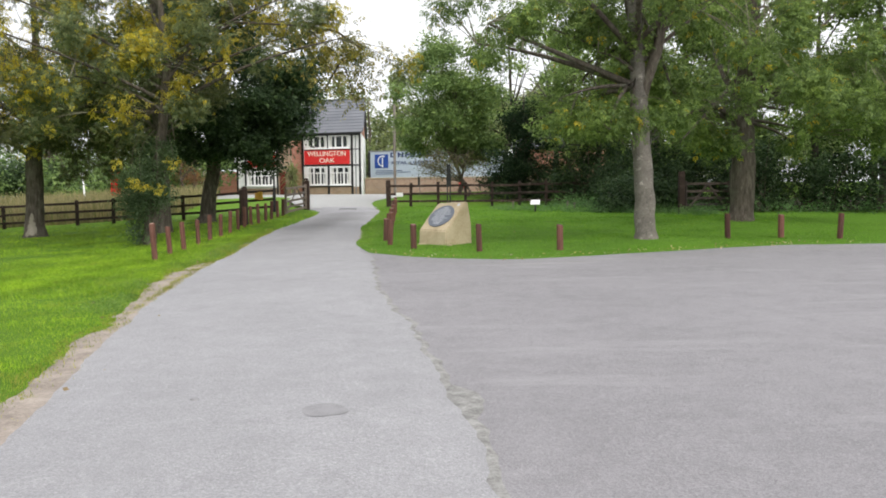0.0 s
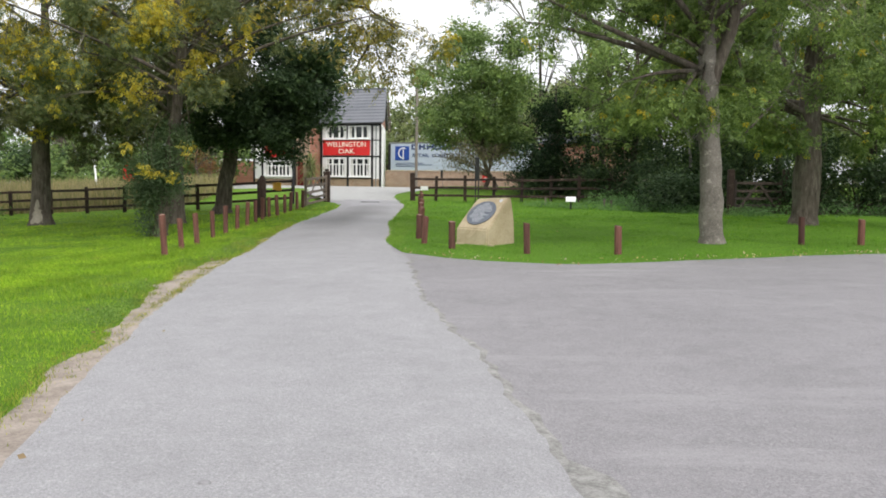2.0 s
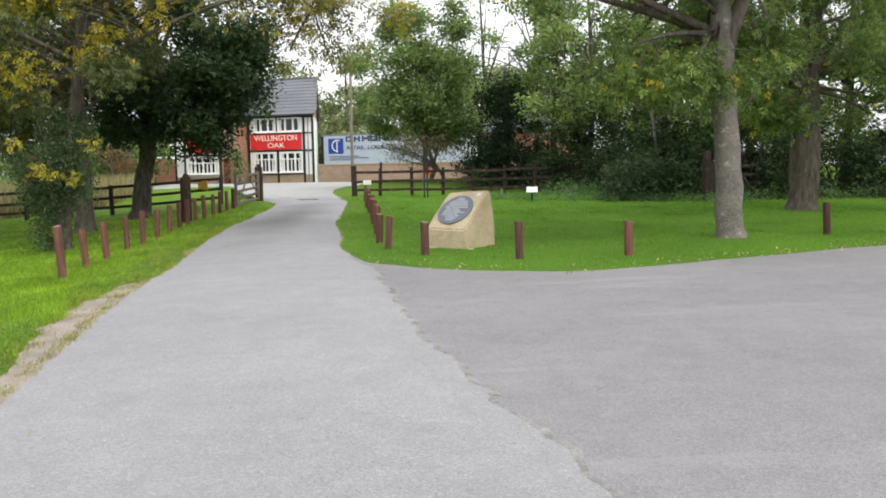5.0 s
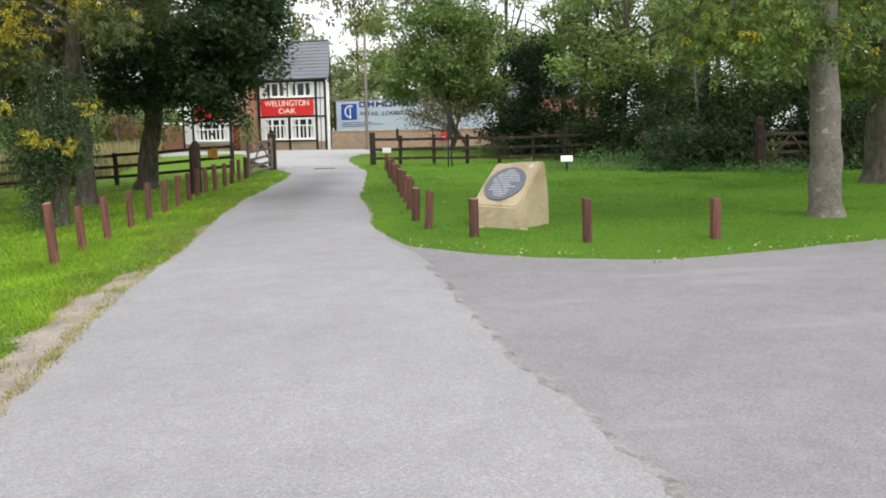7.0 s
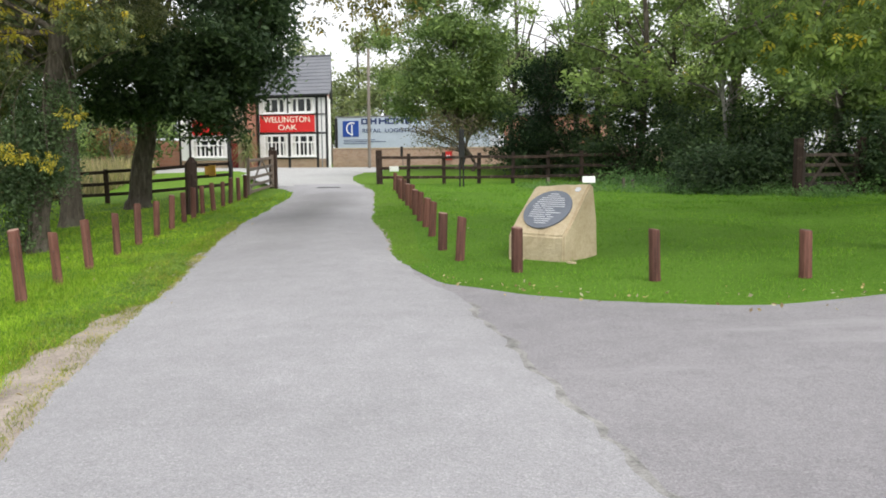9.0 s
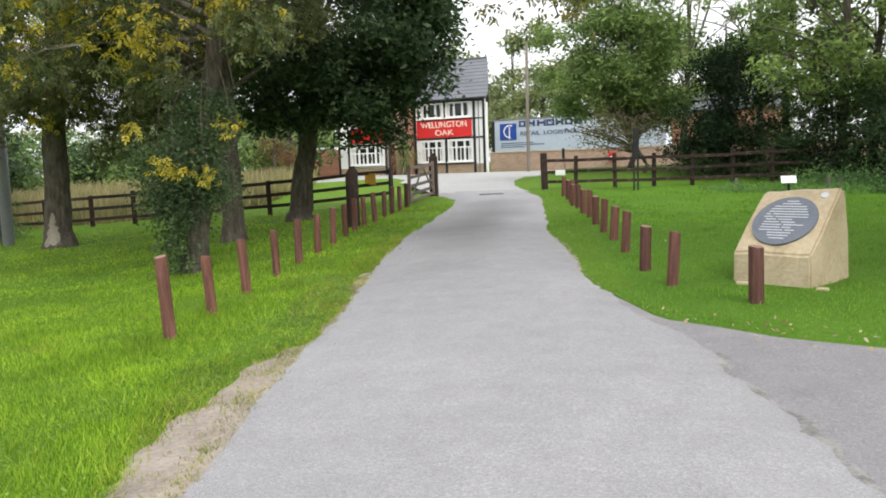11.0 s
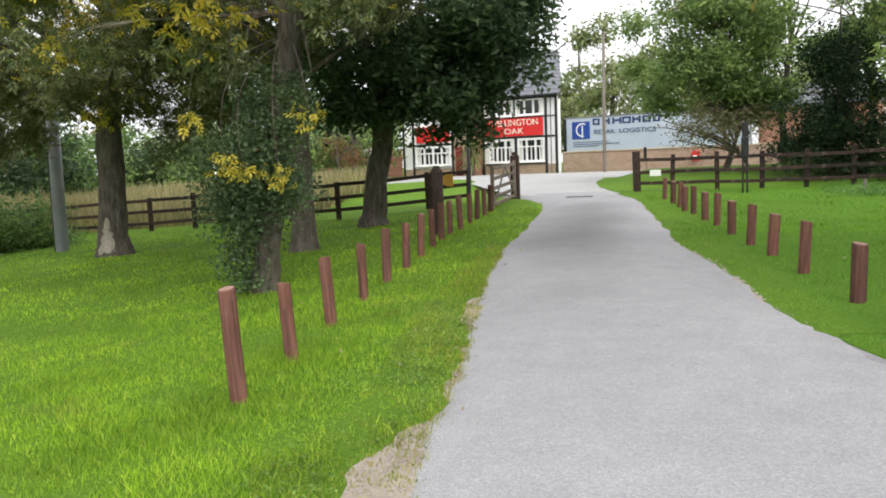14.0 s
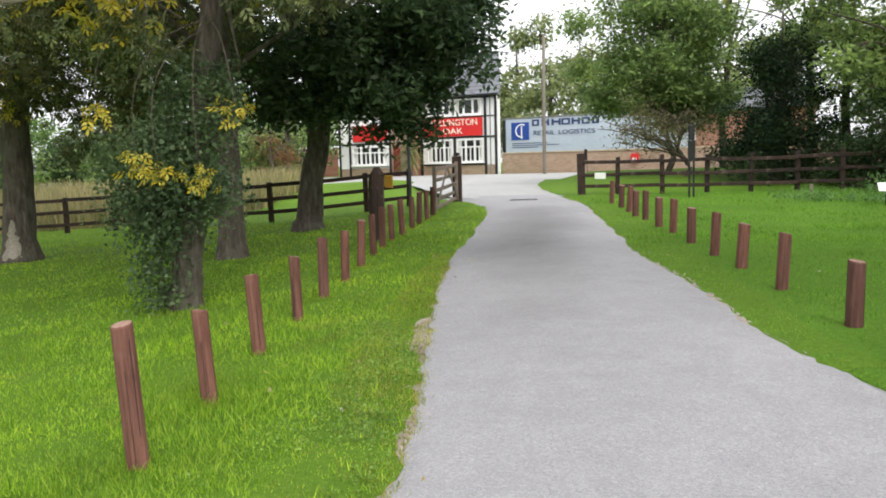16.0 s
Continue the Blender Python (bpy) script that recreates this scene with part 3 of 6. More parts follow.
def seam_y(x):
    return float(np.interp(-(x + 0.2), [-v for v in SEAM_X], SEAM_Y)) if x < 0.6 else -45.0


cols = []
for x in xs:
    a, b = lawn_y(x), seam_y(x)
    cols.append([(x, a + (b - a) * (k / 40) ** 1.3, G(x, a + (b - a) * (k / 40) ** 1.3) - 0.012) for k in range(41)])
setting("car_park", rows_mesh("car_park", [[c[k] for c in cols] for k in range(41)], M_PARK), "grey tarmac car park with patched seams", "car park")

# broken rim where the lane's tarmac ends on the car park's
rim = []
for y in [v for v in lane_ys(2.5, 16.5)]:
    x, w = seam_x(y), 0.07 + 0.05 * noise.noise((y * 2, 3, 1)) + 0.5 * max(0, 1 - abs(y - 5.9) / 0.5) * 0.5
    rim.append([(x - 0.015, y, G(x, y) - 0.002), (x + w * 0.5, y, G(x, y) + 0.001), (x + max(0.02, w), y, G(x, y) - 0.010)])
setting("tarmac_edge", rows_mesh("tarmac_edge", rim, M_GRIT), "crumbling dark edge of the lane tarmac", "lane edge")

# an oil mark and a pebble on the lane
M_OIL = speckled("oil_darkened_tarmac", (0.185, 0.18, 0.185), (0.28, 0.273, 0.28), 9, 70, 0.8, 0.6, 0.012)
lane_z = lambda x, y: G(x, y) + 0.03 * (1 - (2 * (x - left_x(y)) / (right_x(y) - left_x(y)) - 1) ** 4)
rim_ = [(-0.55 + (0.15 + 0.05 * noise.noise((math.cos(a), math.sin(a), 5))) * math.cos(a), 5.51 + (0.16 + 0.06 * noise.noise((math.cos(a), math.sin(a), 8))) * math.sin(a)) for a in [2 * math.pi * k / 28 for k in range(28)]]
setting("oil_mark", mesh_of("oil_mark", [(x, y, lane_z(x, y) + 0.003) for x, y in rim_] + [(-0.55, 5.51, lane_z(-0.55, 5.51) + 0.004)], [(k, (k + 1) % 28, 28) for k in range(28)], M_OIL), "faint dark oil mark on the lane", "stain")
pebble = thing("pebble", (-1.5, 5.8, lane_z(-1.5, 5.8)), "small grey pebble lying on the lane", "stone")
bm = bmesh.new()
bmesh.ops.create_icosphere(bm, subdivisions=2, radius=0.03, matrix=Matrix.Diagonal((1.2, 0.8, 0.6, 1)))
for v_ in bm.verts:
    v_.co *= 1 + 0.35 * noise.noise(v_.co * 40)
part("piece", bm, M_OIL, pebble)

verge = []
for y in lane_ys(-20, 24):
    a, b = left_x(y) + 0.05, turf_x(y) - 0.25
    verge.append([(a + (b - a) * k / 6, y, G(a + (b - a) * k / 6, y) - 0.004 + 0.015 * noise.noise((a + (b - a) * k / 6, y * 3, 2)) * (k > 0)) for k in range(7)])
setting("dirt_verge", rows_mesh("dirt_verge", verge, M_SOIL), "bare sandy soil along the lane", "verge")
verge = []
for y in lane_ys(19.5, 37):
    x = right_x(y)
    w = (0.03 + 0.16 * abs(noise.noise((y * 0.9, 4, 2))) + 0.07 * noise.noise((y * 3, 1, 2)) + 0.03 * noise.noise((y * 9, 1, 2))) * smoothstep(19.4, 21, y)
    verge.append([(x - w + (w + 0.06) * k / 4, y, G(x, y) + (-0.004 + 0.008 * (k > 0)) + 0.005 * noise.noise((k * 2.1, y * 5, 1))) for k in range(5)])
setting("dirt_edge", rows_mesh("dirt_edge", verge, M_SOIL), "brown crumbly soil at the turf edge", "verge")


def turf_z(x, y, d):
    """Turf stands a little proud of the edge, with soft lumps."""
    if d < -0.01:
        return G(x, y) - 0.06
    z = 0.13 * math.exp(-((x - 4.6) ** 2 + (y - 18.5) ** 2) / 2.2) + 0.11 * math.exp(-((x - 8.5) ** 2 + (y - 23.8) ** 2) / 4)
    return G(x, y) + z * smoothstep(0, 0.6, d) + 0.03 * smoothstep(0, 0.35, d) + 0.03 * smoothstep(0.2, 2, d) * (noise.noise((x * 0.7, y * 0.7, 3)) + 0.4 * noise.noise((x * 2.3, y * 2.3, 7)))


def turf_left(x, y):
    return turf_z(x, y, turf_x(y) - x)


def right_gap(x, y):
    return max(0.0, min(x - right_x(y) if y > 19.3 else 9.0, y - lawn_y(x) if x > -1.9 else 9.0))


rows = []
for y in lane_ys(-45, 40):
    e = turf_x(y)
    rows.append([(e - d, y, turf_left(e - d, y)) for d in [-0.1, 0, 0.05, 0.12, 0.22, 0.36, 0.55, 0.8, 1.2, 1.7, 2.3, 3, 4, 5, 6.5, 8, 10, 13, 17, 22, 30, 60]])
setting("lawn_left", rows_mesh("lawn_left", rows, M_GRASS), "bright mown grass lawn", "lawn")
rows = []
for k, s in enumerate([-0.12, 0, 0.05, 0.12, 0.22, 0.36, 0.55, 0.8, 1.2, 1.7, 2.3, 3, 4, 5, 6.5, 8, 10, 13, 17, 20.5, 23]):
    row = []
    for x in spaced(-1.9, 60, 0.1, 1.02):
        y = lawn_y(x) + s
        row.append((x, y, turf_z(x, y, right_gap(x, y) if s >= 0 else -1)))
    rows.append(row)
setting("lawn_right", rows_mesh("lawn_right", rows, M_GRASS_LUSH), "bright mown grass green with a rounded corner", "lawn")
rows = []
for y in lane_ys(19.0, 49.3):
    e = right_x(y) - 0.02
    far = max(-1.6, e + 0.4)
    rows.append([(e - 0.1, y, G(e, y) - 0.06)] + [(e + (far - e) * k / 10, y, turf_z(e + (far - e) * k / 10, y, right_gap(e + (far - e) * k / 10, y)) + 0.004 * (k < 10) - 0.02 * (k == 10)) for k in range(11)])
setting("lawn_strip", rows_mesh("lawn_strip", rows, M_GRASS), "grass verge beside the lane", "lawn")

# cross road, verge bank
YAW = 20.0
rows = []
for x in spaced(-60, 60, 1.0, 1.0):
    rows.append([(x, 58.6 - (x + 6) * 0.12 - d, G(x, 58.6 - (x + 6) * 0.12 - d) + 0.02) for d in (0, 0.8, 1.6, 2.4, 3.2, 4, 4.8, 5.6, 6.4, 7.4)])
setting("cross_road", rows_mesh("cross_road", rows, M_ROAD), "pale road crossing in front of the houses", "road")
rows = [[(-6.3 + (2.7 if y < 40 else 3.0) * 0 + (right_x(min(y, 49.2)) + 6.3 + 1.2) * k / 6 - 1.2 * (k < 6) * (y - 38) / 4, y, G(-5, y) + 0.02) for k in range(7)] for y in (38, 40, 43, 46, 49, 52)]
setting("lane_mouth", rows_mesh("lane_mouth", rows, M_ROAD), "pale tarmac mouth of the lane", "lane")
rows = []
for y in spaced(38.5, 50, 0.8, 1.0):
    rows.append([(x, y, G(x, y) + 0.02 + 0.42 * smoothstep(-3.7, -1.5, x) * smoothstep(39, 44, y) * (1 - smoothstep(47, 50, y))) for x in spaced(right_x(y), 40, 0.4, 1.15)[:18]])
setting("verge_bank", rows_mesh("verge_bank", rows, M_GRASS), "grass bank beside the road", "verge")
rows = []
for y in spaced(38.5, 54, 0.8, 1.0):
    edge = -7.2 - 0.10 * (y - 38)
    rows.append([(x, y, G(x, y) - 0.06 + 0.34 * smoothstep(-edge, -edge + 1.8, -x) * smoothstep(40, 47, y) * (1 - smoothstep(50, 53.5, y))) for x in spaced(edge, -60, 0.4, 1.15)[:26]])
setting("verge_bank_west", rows_mesh("verge_bank_west", rows, M_GRASS), "low grass bank beside the road", "verge")

# ---- the pub: black and white timber-framed house over brick ----
PUB_AT = (-6.12, 59.45)


def at_pub(u, w=0.0):
    """A place u metres along the front from its east corner, w metres behind it."""
    r = radians(YAW)
    return PUB_AT[0] + u * math.cos(r) + w * math.sin(r), PUB_AT[1] - u * math.sin(r) + w * math.cos(r)


def window_unit(name, parent, u0, u1, z0, z1, lights=3, front=-0.03, transom=True, curtains=True):
    """A white casement window set in the wall's front."""
    w = thing(name, (0, 0, 0), "white painted casement window with small panes", "window")
    w.parent = parent
    del w["category"]
    f = 0.075
    bm = bmesh.new()
    box(u0, u1, front - 0.05, 0.12, z0, z0 + f, bm=bm), box(u0, u1, front - 0.05, 0.12, z1 - f, z1, bm=bm)
    box(u0, u0 + f, front - 0.05, 0.12, z0 + f, z1 - f, bm=bm), box(u1 - f, u1, front - 0.05, 0.12, z0 + f, z1 - f, bm=bm)
    step = (u1 - u0) / lights
    for i in range(1, lights):
        box(u0 + step * i - 0.045, u0 + step * i + 0.045, front - 0.045, 0.1, z0 + f, z1 - f, bm=bm)
    if transom:
        zt = z0 + (z1 - z0) * 0.66
        for i in range(lights):
            a, b = u0 + step * i + 0.045 + 0.03 * (i == 0), u0 + step * (i + 1) - 0.045 - 0.03 * (i == lights - 1)
            box(a, b, front - 0.04, 0.09, zt - 0.035, zt + 0.035, bm=bm)
            box((a + b) / 2 - 0.018, (a + b) / 2 + 0.018, front - 0.03, 0.08, z0 + f, zt - 0.035, bm=bm)
    part("window_frame", bm, M_WHITE, w)
    part("sill", box(u0 - 0.06, u1 + 0.06, front - 0.14, -0.002, z0 - 0.07, z0 - 0.002, 0.01), M_WHITE, w)
    part("pane", box(u0 + f, u1 - f, 0.045, 0.055, z0 + f, z1 - f), M_GLASS, w)
    if curtains:
        for side in (0, 1):
            a = u0 + f if side == 0 else u1 - f
            s = 1 if side == 0 else -1
            pts, n = [], 9
            for k in range(n):
                wv = 0.012 * math.sin(k * 2.1)
                for j, z in enumerate((z1 - f, z0 + (z1 - z0) * 0.45, z0 + f)):
                    spread = (0.20, 0.15, 0.18)[j] * (u1 - u0) / 1.6
                    pts.append((a + s * spread * k / (n - 1), 0.036 + wv * 0.4, z))
            me = mesh_of("curtain", pts, [(3 * i + j, 3 * i + j + 1, 3 * i + j + 4, 3 * i + j + 3) for i in range(n - 1) for j in range(2)], M_CURTAIN)
            part("curtain", me, None, w)
    return w


def letters(text, size, place, parent, material, turn=(90, 0, 0), depth=0.01, width=None):
    """Lettering as a solid mesh, from the built-in font."""
    cu = bpy.data.curves.new("lettering", "FONT")
    cu.body, cu.size, cu.extrude, cu.align_x, cu.align_y = text, size, depth, "CENTER", "CENTER"
    tmp = bpy.data.objects.new("lettering_tmp", cu)
    scene.collection.objects.link(tmp)
    me = bpy.data.meshes.new_from_object(tmp.evaluated_get(bpy.context.evaluated_depsgraph_get()))
    bpy.data.objects.remove(tmp)
    if width:
        xs_ = [v.co.x for v in me.vertices]
        k = width / (max(xs_) - min(xs_))
        for v in me.vertices:
            v.co.x *= k
    me.materials.clear()
    me.materials.append(material)
    ob = new("lettering", me)
    ob.parent = parent
    ob.matrix_local = pose(*place, *turn)
    return ob


def wall_with_holes(parent, u0, u1, z0, z1, holes, y0, y1):
    """A wall of blocks round its window openings; holes share no column."""
    cols_ = sorted({u0, u1, *[h[0] for h in holes], *[h[1] for h in holes]})
    for a, b in zip(cols_, cols_[1:]):
        zs = [z0]
        for h in sorted(holes, key=lambda v: v[2]):
            if h[0] < (a + b) / 2 < h[1]:
                zs += [h[2], h[3]]
        zs.append(z1)
        for k in range(0, len(zs), 2):
            part("wall_panel", box(a, b, y0, y1, zs[k], zs[k + 1]), M_WHITE, parent)


def skew(ob, k):
    """The pub's flank runs back at a slant."""
    for o in ob.children_recursive:
        if o.type == "MESH" and not o.data.get("skewed"):
            for v in o.data.vertices:
                v.co.x -= k * max(0.0, v.co.y - 0.1)
            o.data["skewed"] = True


pub = thing("pub", (*PUB_AT, 0), "black and white timbered pub with slate roof", "pub", turn=-YAW)
LW = [(-4.35, -2.72, 1.58, 2.87), (-2.46, -0.80, 1.58, 2.87)]
UW = [(-4.35, -2.72, 4.22, 5.12), (-2.56, -0.88, 4.22, 5.12)]
wall_with_holes(pub, -4.75, 0, 1.42, 5.2, LW + UW, 0, 0.28)
part("brick_plinth", box(-4.75, 0.01, -0.03, 0.28, 0.3, 1.42), M_BRICK, pub, "buff brick plinth")
part("side_wall", box(-0.25, 0, 0.28, 7, 0.3, 5.2), M_BRICK_RED, pub)
part("side_wall", box(-4.75, -4.5, 0.28, 7, 0.3, 5.2), M_BRICK_RED, pub)
part("rear_wall", box(-4.5, -0.25, 6.75, 7, 0.3, 5.2), M_BRICK_RED, pub)
part("upper_floor", box(-4.5, -0.25, 0.28, 6.75, 3.3, 3.5), M_WHITE, pub)
for u0, u1, z0, z1 in [(-0.76, -0.60, 0.8, 5.2), (-0.13, 0.02, 0.8, 5.2), (-2.67, -2.50, 0.8, 3.02), (-2.68, -2.60, 4.16, 5.2), (-4.78, -4.62, 0.8, 5.2)]:
    part("timber", box(u0, u1, -0.055, -0.032 if z0 < 1 else 0.0, z0, z1, 0.004), M_BLACK, pub)
for u0, u1, z0, z1 in [(-4.6, -0.78, 1.42, 1.52), (-4.6, -0.15, 2.93, 3.03), (-4.6, -0.15, 4.08, 4.14), (-4.7, -0.02, 5.1, 5.24)]:
    part("timber", box(u0, u1, -0.05, 0.0, z0, z1, 0.004), M_BLACK, pub)
part("downpipe", box(-0.40, -0.35, -0.09, -0.03, 0.9, 5.1, 0.01), M_STEEL, pub)
part("corner_board", box(0.022, 0.16, -0.03, 0.12, 0.85, 5.0, 0.01), M_WHITE, pub)
for i, (h, u) in enumerate(zip(LW + UW, (True, True, False, False))):
    window_unit("window", pub, *h, lights=3, transom=u)
sign = part("name_board", box(-4.55, -0.84, -0.10, -0.052, 3.05, 4.07, 0.01), M_RED, pub, "red painted pub name board")
letters("WELLINGTON", 0.50, (-2.66, -0.115, 3.80), sign, M_LETTER, width=3.1)
letters("OAK", 0.46, (-2.66, -0.115, 3.32), sign, M_LETTER, width=1.25)


def slate_roof(parent, u0, u1, y0, y1, z0, rise, over=0.3, thick=0.12):
    """A roof with its ridge along the front, in rows of slates."""
    roof_ = part("roof", box(u0 + 0.05, u1 - 0.05, (y0 + y1) / 2 - 0.06, (y0 + y1) / 2 + 0.06, z0 + rise + 0.005, z0 + rise + 0.09, 0.02), M_SLATE, parent, "blue-grey slate roof")
    ym = (y0 + y1) / 2
    n = 11
    for s in (-1, 1):
        for k in range(n):
            a, b = k / n, (k + 1) / n
            ya = (y0 - over) + (ym - y0 + over) * a if s < 0 else (y1 + over) - (y1 + over - ym) * a
            yb = (y0 - over) + (ym - y0 + over) * b if s < 0 else (y1 + over) - (y1 + over - ym) * b
            za, zb = z0 + rise * a + 0.03, z0 + rise * b
            bm = bmesh.new()
            v = [bm.verts.new(p) for p in ((u0, ya, za), (u1, ya, za), (u1, yb, zb), (u0, yb, zb), (u0, ya, za - thick), (u1, ya, za - thick), (u1, yb, zb - thick), (u0, yb, zb - thick))]
            for f in ((0, 1, 2, 3), (7, 6, 5, 4), (0, 4, 5, 1), (1, 5, 6, 2), (3, 7, 4, 0), (2, 6, 7, 3)):
                bm.faces.new([v[i] for i in f])
            bmesh.ops.recalc_face_normals(bm, faces=bm.faces[:])
            part("slate_course", bm, M_SLATE, roof_)
    return roof_


roof = slate_roof(pub, -4.95, 0.22, 0, 7, 5.30, 2.7)
bmv = bmesh.new()
for x0, x1 in ((-0.25, 0.0), (-4.75, -4.5)):
    vs = [bmv.verts.new(p) for p in ((x0, 0, 5.2), (x0, 7, 5.2), (x0, 3.5, 7.85), (x1, 0, 5.2), (x1, 7, 5.2), (x1, 3.5, 7.85))]
    for f in ((0, 1, 2), (5, 4, 3), (0, 3, 4, 1), (1, 4, 5, 2), (2, 5, 3, 0)):
        bmv.faces.new([vs[i] for i in f])
part("gable", bmv, M_BRICK_RED, pub)
part("gutter", box(-4.95, 0.2, -0.42, -0.31, 5.22, 5.30, 0.01), M_BLACK, roof)
part("side_render", box(0.004, 0.03, 0.3, 6.9, 0.5, 5.2), M_WHITE, pub, "white rendered flank wall")
skew(pub, 0.44)

# lower wing west of it, standing a little forward
wing = thing("pub_wing", (*at_pub(0, -1.5), 0), "white rendered pub wing with red sign and brick base", "house", turn=-YAW)
WW = [(-8.5, -6.1, 1.55, 2.62)]
wall_with_holes(wing, -9.4, -5.9, 1.35, 4.9, WW, 0, 0.28)
part("brick_plinth", box(-9.4, -5.9, -0.03, 0.28, 0.2, 1.35), M_BRICK, wing, "pinkish buff brick plinth")
part("porch_wall", box(-5.9, -4.9, 0.0, 0.28, 0.2, 4.9), M_BRICK, wing)
part("door", box(-5.75, -5.3, -0.05, -0.002, 0.85, 2.55, 0.01), M_DOOR, wing, "dark red panelled door")
part("side_wall", box(-5.15, -4.9, 0.28, 6, 0.2, 4.9), M_BRICK_RED, wing)
part("side_wall", box(-9.4, -9.15, 0.28, 6, 0.2, 4.9), M_BRICK_RED, wing)
for u0, u1 in ((-9.42, -9.27), (-8.72, -8.58), (-6.02, -5.88)):
    part("timber", box(u0, u1, -0.055, -0.032, 0.7, 4.9, 0.004), M_BLACK, wing)
part("timber", box(-9.2, -5.9, -0.05, 0, 2.70, 2.80, 0.004), M_BLACK, wing)
board = part("name_board", box(-8.4, -6.1, -0.10, -0.052, 2.9, 3.8, 0.01), M_RED, wing, "red painted sign board")
window_unit("window", wing, *WW[0], lights=4)
slate_roof(wing, -9.6, -4.75, 0, 6, 4.95, 2.3)

annex = thing("brick_annex", (*at_pub(0, 0), 0), "low red brick annex with white fascia", "house", turn=-YAW)
part("wall", box(-16.8, -13.2, -1.0, 4, 0.2, 2.7), M_BRICK_RED, annex)
part("fascia", box(-17.0, -13.0, -1.2, -1.002, 2.6, 2.95, 0.01), M_WHITE, annex, "white painted fascia")
slate_roof(annex, -17.0, -13.0, -0.9, 4, 2.98, 1.3)
part("door", box(-14.1, -13.4, -1.06, -1.002, 0.7, 2.5, 0.01), M_BLACK, annex)
trellis = thing("white_trellis", (*at_pub(-11.6, -2.2), G(*at_pub(-11.6, -2.2))), "white wooden trellis screen outside the pub", "trellis", turn=-YAW)
for k in range(7):
    part("slat", box(-0.75 + 0.24 * k, -0.69 + 0.24 * k, -0.02, 0.02, 0, 1.7), M_WHITE, trellis)
for k in range(6):
    part("rail", box(-0.78, 0.78, -0.045, -0.022, 0.2 + 0.28 * k, 0.25 + 0.28 * k), M_WHITE, trellis)

# palm by the pub door: a stub of trunk under a head of sword leaves
px_, py_ = at_pub(-4.25, -2.3)
palm = thing("palm", (px_, py_, G(px_, py_)), "spiky green cabbage palm by the pub door", "palm")
v, f = tubes([[((0, 0, -0.1), 0.12), ((0.02, 0, 0.8), 0.11), ((0, 0.02, 1.6), 0.09)]], 8)
part("trunk", mesh_of("trunk", v, f, M_BARK, True), None, palm)
rng = np.random.default_rng(31)
sw = []
for k in range(260):
    a, e = rng.uniform(0, 2 * math.pi), rng.uniform(-0.7, 1.4)
    d = np.array([math.cos(a) * math.cos(e), math.sin(a) * math.cos(e), math.sin(e)])
    side = np.array([-math.sin(a), math.cos(a), 0]) * 0.03
    o, L = np.array([0, 0, rng.uniform(0.8, 1.7)]), rng.uniform(0.9, 1.35)
    m_, t_ = o + d * L * 0.55, o + d * L + np.array([0, 0, -0.22 * L])
    sw += [np.stack([o - side * .5, o + side * .5, m_ + side, m_ - side]), np.stack([m_ - side, m_ + side, t_ + side * .1, t_ - side * .1])]
part("fronds", quad_cloud("fronds", np.array(sw), M_PALM), None, palm)

# ---- brick yard wall, lorry trailer behind it ----
yard = thing("yard_wall", (*PUB_AT, 0), "long low buff brick yard wall", "wall", turn=-YAW, kind="structure")
part("wall_body", box(0.2, 22, 0.2, 0.45, 0.3, 1.98), M_BRICK, yard)
part("coping", box(0.2, 22, 0.15, 0.5, 1.985, 2.05, 0.01), M_STONE, yard, "weathered stone coping")
shed = thing("brick_shed", (*at_pub(9.6, 6), 0.4), "plain red brick shed behind the wall", "shed", turn=-YAW)
part("wall", box(0, 6, 0, 5, 0, 3.7), M_BRICK_RED, shed)
slate_roof(shed, -0.2, 6.2, 0, 5, 3.75, 1.2)

trailer = thing("lorry_trailer", (*at_pub(-1.05, 3.5), 0), "pale blue lorry trailer with navy haulage lettering", "trailer", turn=-YAW)
part("body", box(0, 10.3, 0, 2.5, 1.75, 4.02, 0.03), M_TRAILER, trailer)
part("roof_rail", box(-0.02, 10.32, -0.03, 0.1, 4.03, 4.11, 0.01), M_STEEL, trailer, "grey steel roof rail")
part("rear_door", box(-0.10, -0.002, 0.05, 2.45, 1.8, 3.95, 0.01), M_BLACK, trailer)
part("corner_post", box(-0.03, 0.14, -0.035, -0.003, 1.75, 4.0, 0.005), M_BLACK, trailer)
part("chassis", box(0.3, 10.0, 0.5, 2.0, 1.45, 1.748), M_BLACK, trailer)
for u in (1.6, 2.9, 4.2):
    for w_ in (0.1, 2.1):
        bm = bmesh.new()
        bmesh.ops.create_cone(bm, cap_ends=True, segments=20, radius1=0.5, radius2=0.5, depth=0.3, matrix=pose(u, w_ + 0.15, 1.38, 90, 0, 0))
        part("wheel", bm, M_BLACK, trailer)
for u in (8.2, 8.5):
    part("landing_leg", box(u, u + 0.12, 0.6, 0.75, 0.85, 1.45), M_STEEL, trailer)
emblem = part("emblem", box(0.5, 1.62, -0.03, -0.003, 2.80, 3.82, 0.004), M_BLUE, trailer, "blue square emblem with a white arc")
arc = []
for k in range(25):
    a = radians(60 + 220 * k / 24)
    arc.append([(1.16 + r_ * math.cos(a), -0.036, 3.33 + r_ * math.sin(a)) for r_ in (0.33, 0.41)])
part("arc", rows_mesh("arc", arc, M_WHITE), None, emblem)
part("arc", box(1.12, 1.19, -0.045, -0.033, 2.85, 3.6), M_WHITE, emblem)
